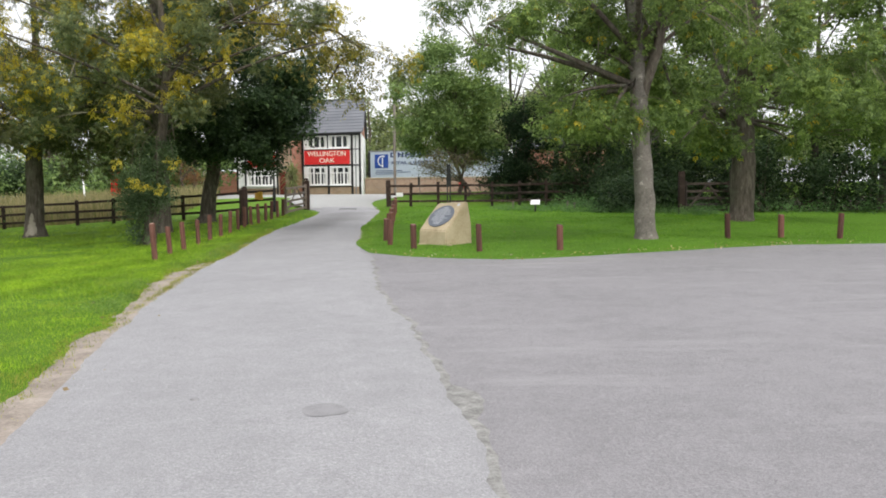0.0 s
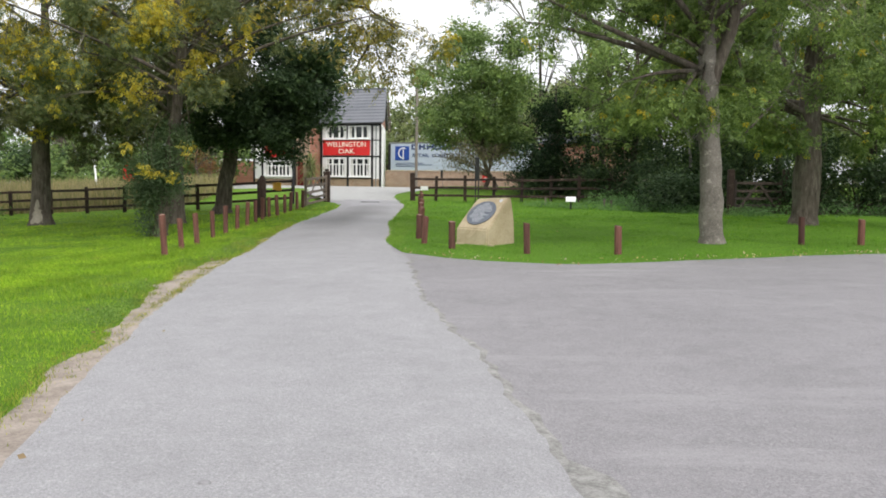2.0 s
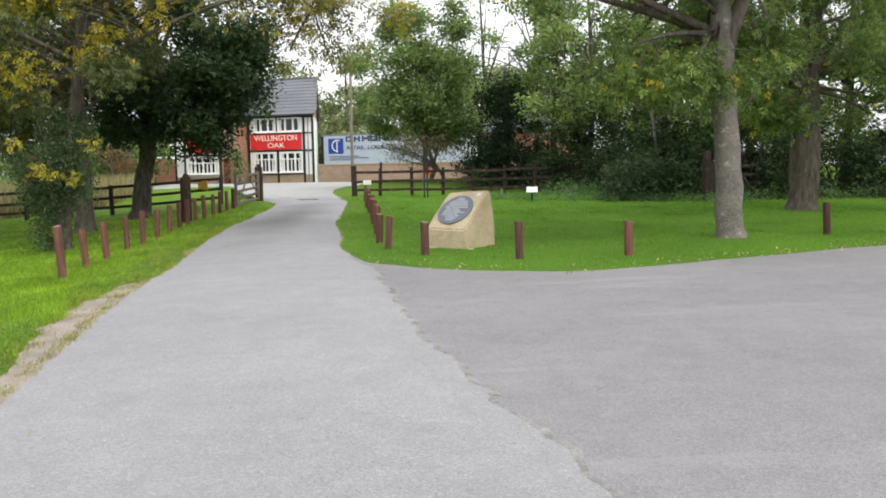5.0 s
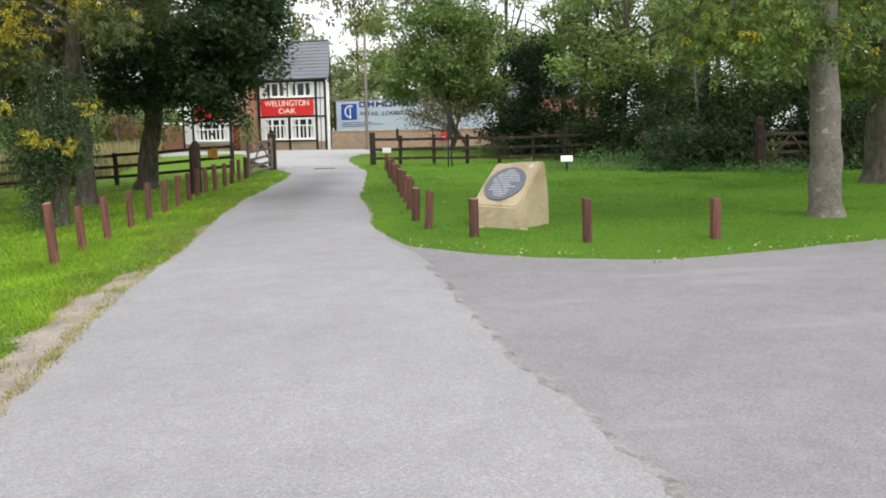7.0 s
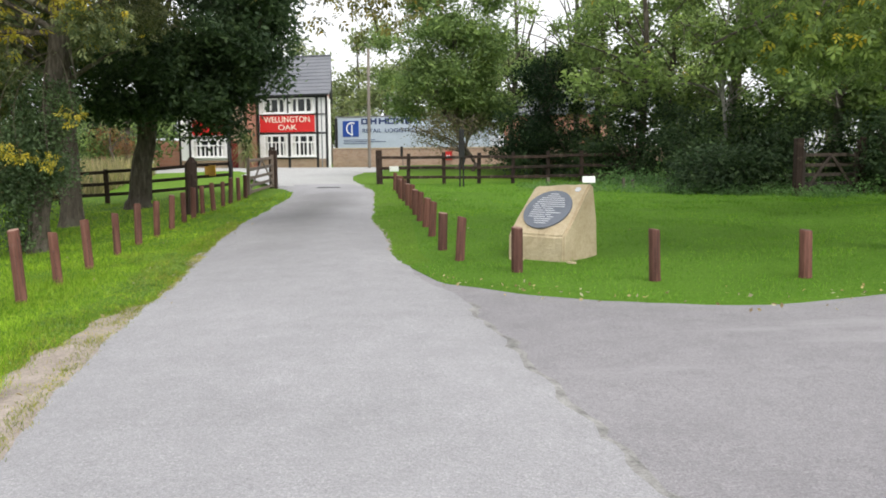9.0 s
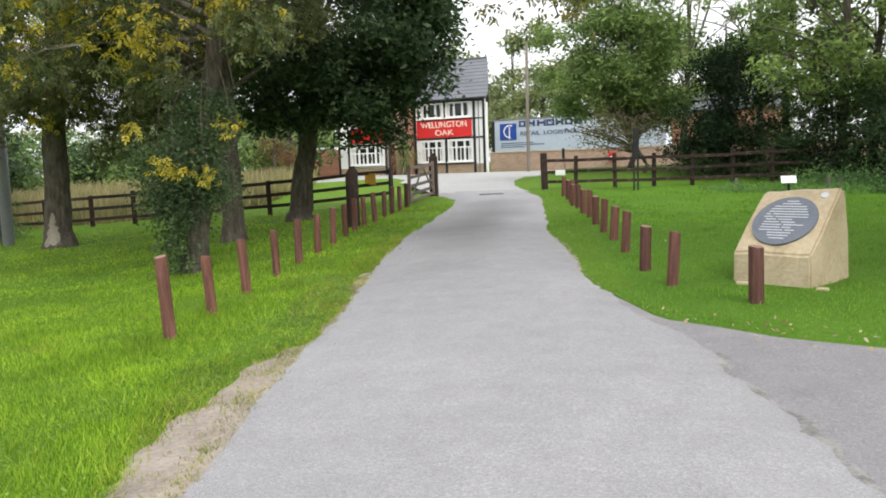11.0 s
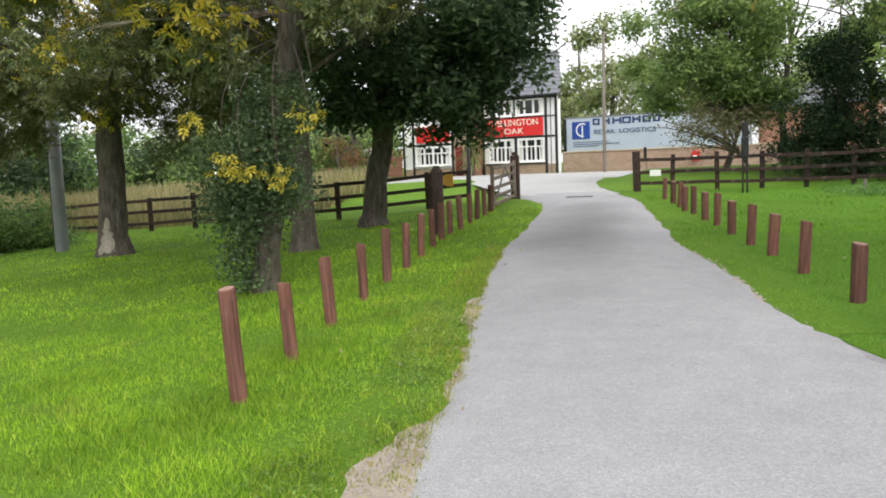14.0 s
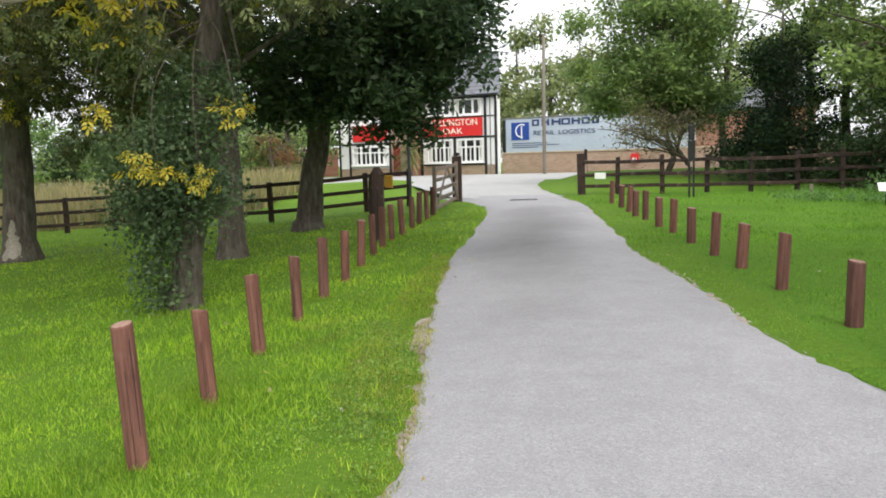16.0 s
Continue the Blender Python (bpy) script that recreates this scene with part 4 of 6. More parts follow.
# the haulier's name as plain bold blocks
for k, (w_, h_) in enumerate(((0.44, 0.36), (0.46, 0.36), (0.56, 0.36), (0.52, 0.36), (0.5, 0.36), (0.48, 0.36), (0.42, 0.36))):
    u = 1.8 + 0.60 * k
    bm = bmesh.new()
    if k in (0, 3, 5, 6):
        box(u, u + w_, -0.02, -0.003, 3.86, 3.95, bm=bm), box(u, u + w_, -0.02, -0.003, 3.58, 3.67, bm=bm)
        box(u, u + 0.12, -0.02, -0.003, 3.67, 3.86, bm=bm), box(u + w_ - 0.12, u + w_, -0.02, -0.003, 3.67, 3.86, bm=bm)
    else:
        box(u, u + 0.13, -0.02, -0.003, 3.58, 3.95, bm=bm), box(u + w_ - 0.13, u + w_, -0.02, -0.003, 3.58, 3.95, bm=bm)
        box(u + 0.13, u + w_ - 0.13, -0.02, -0.003, 3.72, 3.84, bm=bm)
    part("name_block", bm, M_NAVY, trailer)
letters("RETAIL", 0.36, (2.53, -0.018, 3.16), trailer, M_NAVY, width=1.3)
letters("LOGISTICS", 0.36, (4.5, -0.018, 3.16), trailer, M_NAVY, width=2.15)
for z_, L_ in ((2.60, 2.2), (2.48, 2.9), (2.36, 1.6)):
    part("small_print", box(0.55, 0.55 + L_, -0.015, -0.003, z_ - 0.02, z_ + 0.02), M_NAVY, trailer)

# telegraph pole and a leaning stake by the road
pole = thing("telegraph_pole", (-3.55, 57.2, G(-3.55, 57.2)), "tall grey wooden telegraph pole", "pole")
v, f = tubes([[((0, 0, -0.3), 0.10), ((0, 0, 3), 0.095), ((0.03, 0, 7.2), 0.08)]], 10)
part("shaft", mesh_of("shaft", v, f, M_POLE, True), None, pole)
stake = thing("marker_stake", (-1.7, 52.0, 1.08), "thin leaning stake with a dark cap", "stake")
v, f = tubes([[((0.12, 0, -0.5), 0.03), ((0, 0, 0.7), 0.03)]], 6)
part("shaft", mesh_of("shaft", v, f, M_OLD), None, stake)
part("cap", box(-0.07, 0.07, -0.05, 0.05, 0.45, 0.95, 0.01), M_BLACK, stake)
bin_ = thing("fire_point", (*at_pub(7.6, 0.12), 0.0), "small red box fixed on the brick wall", "wall box", turn=-YAW)
part("case", box(-0.2, 0.2, -0.1, 0.075, 1.3, 1.8, 0.03), M_RED, bin_)
part("label_panel", box(-0.1, 0.1, -0.115, -0.102, 1.45, 1.58), M_WHITE, bin_)

# ---- posts along the lane ----
def timber_post(name, h, r, seed, square=False, sides=10):
    """A short round post with a bevelled, slightly uneven top."""
    rg = np.random.default_rng(seed)
    p = thing(name, (0, 0, 0), "short red-brown stained timber post in the grass", "post", "posts along the lane")
    rings = [(-0.3, r), (0.0, r * 1.02), (h * 0.35, r * 1.0), (h * 0.7, r * 0.99), (h - 0.012, r * 0.985), (h, r * 0.90)]
    verts, faces = [], []
    wob = [rg.uniform(0.94, 1.05) for _ in range(sides)]
    for z, rr in rings:
        for k in range(sides):
            a = 2 * math.pi * (k + 0.5) / sides
            q = rr * wob[k]
            verts.append((q * math.cos(a), q * math.sin(a), z + (0.01 * math.cos(a + seed) if z > h - 0.1 else 0)))
    for i in range(len(rings) - 1):
        for k in range(sides):
            a, b = i * sides + k, i * sides + (k + 1) % sides
            faces.append((a, b, b + sides, a + sides))
    part("shaft", mesh_of("shaft", verts, faces, M_POST), None, p)
    n0 = (len(rings) - 1) * sides
    top = [verts[n0 + k] for k in range(sides)]
    part("sawn_top", mesh_of("sawn_top", [*top, (0, 0, h + 0.004)], [(k, (k + 1) % sides, sides) for k in range(sides)], M_POSTEND), None, p)
    for k in range(2):
        a = rg.uniform(-2.6, -0.5)
        x, y = r * 0.985 * math.cos(a), r * 0.985 * math.sin(a)
        bm = box(-0.002, 0.002, -0.0012, 0.0012, rg.uniform(0.02, h * 0.3), rg.uniform(h * 0.5, h - 0.02))
        c = part("drying_crack", bm, M_BLACK, p)
        c.matrix_local = pose(x, y, 0, 0, 0, math.degrees(a))
    return p


LEFT_POSTS = [(-5.95, 17.45), (-6.02, 18.6), (-6.16, 20.0), (-6.21, 21.3), (-6.26, 22.5), (-6.27, 23.6), (-6.34, 24.85), (-6.4, 26.05), (-6.42, 26.93), (-6.42, 27.8), (-6.39, 28.8), (-6.36, 29.75), (-6.33, 30.55), (-6.28, 31.45), (-6.29, 32.5)]
RIGHT_POSTS = [(9.0, 18.75), (7.85, 19.15), (6.6, 19.05), (2.55, 17.3), (0.88, 17.35), (-0.53, 18.12), (-1.13, 19.25), (-1.3, 20.25), (-1.38, 21.98), (-1.43, 23.47), (-1.51, 24.6), (-1.56, 26.0), (-1.61, 27.4), (-1.69, 28.45), (-1.76, 29.8), (-1.85, 30.7), (-1.87, 31.8), (-1.92, 32.95), (-2.02, 34.4)]
protos = [timber_post("timber_post", h, r, s) for h, r, s in ((0.72, 0.060, 1), (0.69, 0.056, 2), (0.64, 0.066, 3), (0.60, 0.069, 4), (0.83, 0.060, 5))]
rng = random.Random(5)
for i, (x, y) in enumerate(LEFT_POSTS):
    q = protos[4] if i == 0 else protos[i % 2]
    copy_thing(q, pose(x, y, turf_left(x, y) - 0.04, rng.uniform(-2, 2), -3.0 if i < 3 else rng.uniform(-3, 1), rng.uniform(0, 360) if i > 2 else 0))
for i, (x, y) in enumerate(RIGHT_POSTS):
    q = protos[2 + i % 2]
    c = copy_thing(q, pose(x, y, turf_z(x, y, 1) - 0.07, rng.uniform(-2, 2), rng.uniform(0, 4) if i > 5 else rng.uniform(-2, 2), 0))
for q in protos:
    for o in (*q.children_recursive, q):
        bpy.data.objects.remove(o)

bigpost = thing("gate_post", (-6.75, 28.2, turf_left(-6.75, 28.2)), "tall dark timber gate post with a pointed top", "post")
bm = bmesh.new()
bmesh.ops.create_cone(bm, cap_ends=True, segments=8, radius1=0.15, radius2=0.14, depth=1.5, matrix=pose(0, 0, 0.45, 0, 0, 22))
part("shaft", bm, M_FENCE, bigpost)
bm = bmesh.new()
bmesh.ops.create_cone(bm, cap_ends=True, segments=8, radius1=0.14, radius2=0.05, depth=0.14, matrix=pose(0.02, 0, 1.27, 0, 0, 22))
part("pointed_top", bm, M_FENCE, bigpost)


# ---- post-and-rail fences, gate ----
def fence(name, points, label, heights=(0.28, 0.62, 0.98), post_h=1.15, first=None):
    f_ = thing(name, (points[0][0], points[0][1], G(*points[0])), label, "fence")
    o = Vector((points[0][0], points[0][1], G(*points[0])))
    rg = random.Random(len(points))
    for i, (x, y) in enumerate(points):
        w, h = (0.11, first) if (i == 0 and first) else (0.065, post_h)
        d = Vector((x, y, G(x, y))) - o
        bm = box(-w, w, -w * 0.8, w * 0.8, -0.3, h + rg.uniform(-0.03, 0.03), 0.012)
        p = part("post", bm, M_FENCE, f_)
        p.matrix_local = Matrix.Translation(d) @ pose(0, 0, 0, rg.uniform(-1.5, 1.5), rg.uniform(-1.5, 1.5), rg.uniform(-5, 5))
        if i:
            a = Vector((points[i - 1][0], points[i - 1][1], G(*points[i - 1]))) - o
            for z in heights:
                s, e = a + Vector((0, -0.075, z + rg.uniform(-0.02, 0.02))), d + Vector((0, -0.075, z + rg.uniform(-0.02, 0.02)))
                L = (e - s).length
                r_ = part("rail", box(0.004, L - 0.004, -0.02, 0.02, -0.05, 0.05, 0.008), M_FENCE, f_)
                r_.matrix_local = Matrix.Translation(s) @ (e - s).to_track_quat("X", "Z").to_matrix().to_4x4()
    return f_


fence("rail_fence", [(-2.57, 38.25), (-1.55, 38.05), (-0.28, 37.9), (0.95, 37.8), (2.15, 37.75), (3.4, 37.7), (4.6, 37.7), (5.9, 37.7), (7.2, 37.7)], "dark stained three-rail timber fence beside the road", first=1.25)
fence("rail_fence", [(-7.45, 36.3), (-8.45, 35.3), (-9.6, 34.6), (-10.75, 34.2), (-12.3, 34.6), (-13.95, 34.9), (-15.7, 35.4), (-17.4, 35.8), (-19.3, 36.2), (-21.2, 36.6), (-23, 37)], "dark stained three-rail timber fence behind the lawn", post_h=1.08)
tall = thing("sign_pole", (-7.4, 36.15, G(-7.4, 36.15)), "thin tall dark metal pole at the fence", "pole")
v, f = tubes([[((0, 0, -0.2), 0.045), ((0, 0, 2.2), 0.04)]], 8)
part("shaft", mesh_of("shaft", v, f, M_BLACK, True), None, tall)
amber = thing("amber_notice", (-7.95, 35.62, G(-7.95, 35.62)), "small amber notice fixed on fence rails", "sign", turn=-45)
part("plate", box(-0.3, 0.3, -0.02, 0.01, 0.62, 0.96, 0.005), M_AMBER, amber)
notice = thing("white_notice", (-2.05, 38.0, G(-2.05, 38.0)), "small white notice fixed on fence rails", "sign")
part("plate", box(-0.16, 0.16, -0.12, -0.098, 0.5, 0.68, 0.005), M_WHITE, notice)

ga, gb = Vector((-6.34, 33.3)), Vector((-6.16, 37.1))
hinge = thing("hinge_post", (gb.x, gb.y, G(*gb)), "stout dark timber gate hinge post", "post")
part("shaft", box(-0.13, 0.13, -0.13, 0.13, -0.3, 1.32, 0.015), M_FENCE, hinge)
part("pointed_top", box(-0.09, 0.09, -0.09, 0.09, 1.325, 1.42, 0.03), M_FENCE, hinge)


def field_gate(name, a, b, z0, rise, label, material, bars=5, height=1.05):
    """A five-bar gate between two points on plan, with its braces."""
    d = b - a
    L = d.length
    g = thing(name, (a.x, a.y, z0), label, "gate", turn=math.degrees(math.atan2(d.y, d.x)))
    tilt = math.atan2(rise, L)
    for k in range(bars):
        z = 0.12 + (height - 0.12) * (k / (bars - 1)) ** 1.15
        q = part("bar", box(0.05, L - 0.05, -0.02, 0.02, z - 0.045, z + 0.045, 0.008), material, g)
        q.matrix_local = pose(0, 0, 0, 0, -math.degrees(tilt), 0)
    for u in (0.0, L - 0.08):
        part("stile", box(u, u + 0.08, -0.045, 0.045, 0.05 + rise * u / L, height + 0.1 + rise * u / L, 0.01), material, g)
    for u0, u1 in ((0.1, L / 2), (L - 0.1, L / 2)):
        s, e = Vector((u0, -0.035, 0.14 + rise * u0 / L)), Vector((u1, -0.035, height + rise * u1 / L))
        q = part("brace", box(0, (e - s).length, -0.014, 0.014, -0.04, 0.04, 0.006), material, g)
        q.matrix_local = Matrix.Translation(s) @ (e - s).to_track_quat("X", "Z").to_matrix().to_4x4()
    return g


field_gate("field_gate", ga, gb - Vector((0, 0.16)), G(*ga) + 0.02, G(*gb) - G(*ga), "weathered five-bar timber gate standing open", M_OLD)
field_gate("field_gate", Vector((8.55, 29.5)), Vector((10.25, 29.9)), G(9.4, 29.6), 0, "dark old timber gate shut in the hedge", M_OLD_DARK)
for x, y in ((8.42, 29.45), (10.38, 29.95)):
    gp = thing("gate_post", (x, y, G(x, y)), "dark old gate post in the hedge", "post")
    part("shaft", box(-0.1, 0.1, -0.1, 0.1, -0.3, 1.5, 0.02), M_FENCE, gp)

drain = thing("drain_grating", (-4.25, 36.6, G(-4.25, 36.6) + 0.03), "dark iron drain grating across the lane", "drain")
part("grating_frame", box(-0.38, 0.38, -0.16, 0.16, -0.05, 0.012, 0.004), M_BLACK, drain)
for k_ in range(6):
    part("grating_bar", box(-0.34, 0.34, -0.13 + 0.05 * k_, -0.11 + 0.05 * k_, 0.013, 0.02), M_STEEL, drain)

# ---- the memorial stone ----
def memorial(place, turn):
    """A rough sandstone block with a sloped face that carries a round slate plaque."""
    m = thing("memorial_stone", place, "honey sandstone memorial block with a round slate plaque", "memorial", turn=turn)
    W, H0, H1 = 0.84, 0.335, 0.97
    prof = [(0, -0.15), (0.01, H0 * 0.5), (0.02, H0), (0.26, H0 + 0.23), (0.535, H0 + 0.492), (0.68, H1 - 0.02), (0.80, H1), (0.91, H1 * 0.5), (0.95, -0.15)]
    n = 7
    verts, faces = [], []
    for i in range(n):
        x = W * i / (n - 1)
        taper = -0.015 * (1 if i == 0 else -1 if i == n - 1 else 0)
        for y, z in prof:
            up = max(0, z) / H1
            rough_ = 0.004 if 0.02 < y < 0.68 and z > H0 else 0.024
            verts.append((x + taper * up + rough_ * noise.noise((i * 0.7, y * 7, z * 7)), y + rough_ * noise.noise((x * 6, y * 5, z * 7 + 4)), z + (rough_ * 1.5 * noise.noise((x * 7, y * 8, 2)) + 0.05 * (i / (n - 1) - 0.5) * (z > 0.8))))
    p_ = len(prof)
    for i in range(n - 1):
        for k in range(p_ - 1):
            faces.append((i * p_ + k, i * p_ + k + 1, (i + 1) * p_ + k + 1, (i + 1) * p_ + k))
    faces.append(tuple(reversed(range(p_))))
    faces.append(tuple((n - 1) * p_ + k for k in range(p_)))
    me = mesh_of("block", verts, faces, M_STONE)
    bm = bmesh.new()
    bm.from_mesh(me)
    bmesh.ops.recalc_face_normals(bm, faces=bm.faces[:])
    bmesh.ops.bevel(bm, geom=[e for e in bm.edges if len(e.link_faces) == 2 and e.calc_face_angle(0) > 0.7], offset=0.024, segments=2, affect="EDGES")
    part("block", bm, M_STONE, m)
    slope = math.degrees(math.atan2(H1 - 0.02 - H0, 0.66))
    plate = bmesh.new()
    bmesh.ops.create_cone(plate, cap_ends=True, segments=48, radius1=0.345, radius2=0.342, depth=0.016)
    pl = part("plaque", plate, M_PLAQUE, m, "round grey-blue slate plaque with pale engraved lines")
    pl.matrix_local = pose(W / 2 - 0.01, 0.338, H0 + 0.325, slope, 0, 0)
    rg = random.Random(3)
    for row in range(15):
        v_ = 0.275 - row * 0.038
        half = math.sqrt(max(0, 0.30 ** 2 - v_ ** 2)) * 0.9
        if row in (0, 1, 12, 13, 14):
            spans = [(-half * 0.6, half * 0.6)]
        elif row in (2, 3, 4):
            spans = [(-half * 0.85, half * 0.85)]
        else:
            gap = -0.06 + 0.03 * (row - 8) + rg.uniform(-0.03, 0.03)
            spans = [(-half * rg.uniform(0.75, 1), gap - 0.012), (gap + 0.012, half * rg.uniform(0.3, 0.95) if row > 6 else half * 0.9)]
        for a, b in spans:
            q = part("engraved_line", box(a, b, v_ - 0.006, v_ + 0.006, 0.0085, 0.0105), M_ENGRAVE, pl)
    disc = bmesh.new()
    bmesh.ops.create_cone(disc, cap_ends=True, segments=24, radius1=0.045, radius2=0.04, depth=0.02)
    d_ = part("badge", disc, M_ENGRAVE, m, "small pale metal badge")
    d_.matrix_local = pose(W - 0.13, 0.62, H1 - 0.055, slope, 0, 0)
    return m


memorial((-0.47, 19.42, turf_z(0, 19.4, 1) - 0.02), -41.0)

# small tilted information panel on a short stem
pan = thing("information_panel", (3.52, 31.9, turf_z(3.52, 31.9, 3) - 0.06), "small white tilted information panel on a short stem", "panel")
part("stem", box(-0.03, 0.03, -0.03, 0.03, -0.1, 0.36, 0.005), M_BLACK, pan)
q = part("plate", box(-0.18, 0.18, -0.13, 0.13, -0.012, 0.012, 0.005), M_WHITE, pan)
q.matrix_local = pose(0, 0, 0.44, 42, 0, -10)
# dark narrow sign on two legs, in front of the fence
ds = thing("two_legged_sign", (0.2, 36.0, turf_z(0.2, 36, 3)), "narrow black sign board on two thin legs", "sign", turn=20)
for x in (-0.065, 0.065):
    part("leg", box(x - 0.022, x + 0.022, -0.022, 0.022, -0.2, 1.0, 0.005), M_BLACK, ds)
part("board", box(-0.10, 0.10, -0.03, 0.03, 0.98, 1.5, 0.01), M_BLACK, ds)
part("upper_board", box(-0.085, 0.085, -0.028, 0.028, 1.504, 1.9, 0.01), M_BLACK, ds)
# steel pipe standing at the edge of the brambles
pipe = thing("vent_pipe", (-17.0, 30.9, G(-17, 30.9)), "thick grey galvanised steel pole standing in grass", "pipe")
v, f = tubes([[((0, 0, -0.3), 0.155), ((0, 0, 1.3), 0.155), ((0.02, 0, 4.4), 0.145)]], 20)
part("shaft", mesh_of("shaft", v, f, M_STEEL, True), None, pipe)
part("cable_cover", box(-0.20, -0.15, -0.04, 0.04, 0, 2.5, 0.01), M_BLACK, pipe)
# red board and white finger post by the far road
rs = thing("red_board", (-17.5, 44, G(-17.5, 44)), "upright red advertising board", "sign")
part("panel", box(-0.26, 0.26, -0.03, 0.03, 1.1, 2.45, 0.01), M_RED, rs)
part("stand", box(-0.05, 0.05, -0.05, 0.05, -0.2, 1.098), M_BLACK, rs)
fp = thing("finger_post", (-19.2, 44, G(-19.2, 44)), "leaning white finger post by the road", "sign")
v, f = tubes([[((0.12, 0, -0.2), 0.05), ((-0.05, 0, 2.3), 0.045)]], 8)
part("post", mesh_of("post", v, f, M_WHITE, True), None, fp)
part("arm", box(-0.17, 0.06, -0.02, 0.02, 2.28, 2.4, 0.01), M_WHITE, fp)
# row of low stakes at the edge of the shrubbery
for x, y, h in ((2.9, 34.9, .32), (5.0, 33.6, .34), (5.25, 33.5, .28), (6.6, 32.5, .33), (7.1, 32.4, .26), (7.7, 32.2, .3)):
    s = thing("low_stake", (x, y, turf_z(x, y, 3)), "low weathered wooden stake in the grass", "stake", "low stakes")
    part("shaft", box(-0.04, 0.04, -0.04, 0.04, -0.2, h, 0.008), M_OLD, s)
# two pale stone chips at the foot of the memorial
for x, y, L in ((-0.38, 19.2, 0.10), (0.25, 18.75, 0.06)):
    s = thing("stone_chip", (x, y, turf_z(x, y, 1) + 0.005), "pale stone chip lying in the grass", "stone", turn=-30)
    part("piece", box(-L, L, -0.025, 0.025, -0.02, 0.02, 0.01), M_STONE, s)

# ---- trees ----
tree("ash_tree", (-7.93, 22.5), "ash tree with yellowing leaves and an ivy-clad trunk",
     [(0, 0, 0, 0.165), (0.2, 0, 1.5, 0.145), (0.5, 0.1, 3.6, 0.13), (0.6, 0.2, 5, 0.11), (0.2, 0.2, 8.5, 0.05)],
     [(-1.4, 0.3, 6.6, 3.2, 3.0, 2.2), (-1.9, -0.5, 3.9, 1.5, 1.5, 1.0), (1.1, -0.4, 2.7, 0.45, 0.4, 0.6), (-0.5, -0.5, 2.8, 0.7, 0.6, 0.8), (-0.9, -0.6, 3.6, 0.9, 0.7, 0.7), (0.8, -0.5, 3.5, 0.7, 0.5, 0.6), (1.6, 0.5, 7.4, 2.6, 2.6, 1.9), (3.2, 0.4, 6.2, 2.0, 1.6, 1.0), (4.7, 0.4, 5.5, 1.7, 1.4, 0.9), (6.0, 0.5, 4.8, 1.0, 1.0, 0.6), (-2.6, -1.0, 5.2, 1.8, 1.6, 1.3), (0.3, -1.6, 5.6, 2.2, 1.2, 1.3)],
     1200, 19, 0.135, M_ASH_BLUE, 21, ash=True, limbs=15, spread=0.17, droop=0.7, limb_z=3.4, fine=True, bough=0.44, gold=(3.0, 5.2, 0.75), stems=240)
tree("ash_tree", (-9.05, 26.95), "slender ash tree standing on the lawn",
     [(0, 0, 0, 0.24), (0, 0, 2.5, 0.2), (-0.2, 0.2, 5.5, 0.15), (-0.1, 0, 9, 0.05)],
     [(0, 0, 7.6, 3.6, 3.3, 2.8), (-0.8, -0.3, 4.6, 2.9, 2.4, 1.4)],
     780, 16, 0.155, M_ASH_DEEP, 12, ash=True, limbs=18, droop=0.5, limb_z=3, fine=True, spread=0.18, bough=0.46, gold=(4.5, 7, 0.35), stems=200)
tree("sycamore_tree", (-8.95, 31.3), "dense dark-leaved sycamore with a stout trunk",
     [(0, 0, 0, 0.29), (0.12, 0, 1.0, 0.265), (0.35, 0, 2.2, 0.25), (0.5, 0, 3.2, 0.21), (0.6, 0, 8, 0.06)],
     [(0.6, 0, 6.0, 4.1, 3.8, 3.2), (1.9, -0.6, 3.8, 1.4, 1.6, 1.2), (3.9, -0.4, 5.2, 1.5, 1.6, 0.9), (2.8, -0.4, 4.2, 1.4, 1.6, 1.2), (2.6, -0.5, 3.7, 0.8, 1.0, 0.6), (-2.4, -0.2, 3.7, 2.6, 2.4, 1.5), (0.6, -1.6, 3.5, 2.2, 1.5, 1.1), (1.5, -1.1, 2.6, 1.0, 0.9, 0.5), (2.3, -1.0, 2.5, 0.7, 0.8, 0.5), (2.7, -1.0, 2.9, 0.7, 0.7, 0.4), (3.9, -0.9, 3.9, 0.8, 0.8, 0.5), (4.5, -0.9, 4.0, 0.5, 0.5, 0.3), (3.0, -0.7, 4.6, 1.1, 1.3, 1.0), (2.6, -0.8, 3.2, 0.8, 0.8, 0.5), (2.3, -0.9, 2.95, 1.0, 0.9, 0.6), (2.5, -1.0, 2.9, 0.9, 0.8, 0.55), (3.2, -0.9, 3.5, 0.9, 0.9, 0.65), (3.4, -1.0, 3.6, 0.8, 0.8, 0.6), (1.6, -1.0, 2.8, 0.9, 0.8, 0.5), (0.9, -1.0, 2.9, 0.8, 0.7, 0.4), (0.6, -0.6, 9.3, 3, 3, 2)],
     2600, 32, 0.18, M_DARK, 13, limbs=30, spread=0.21, bough=0.62, shell=0.3, limb_z=2.4, fine=True)
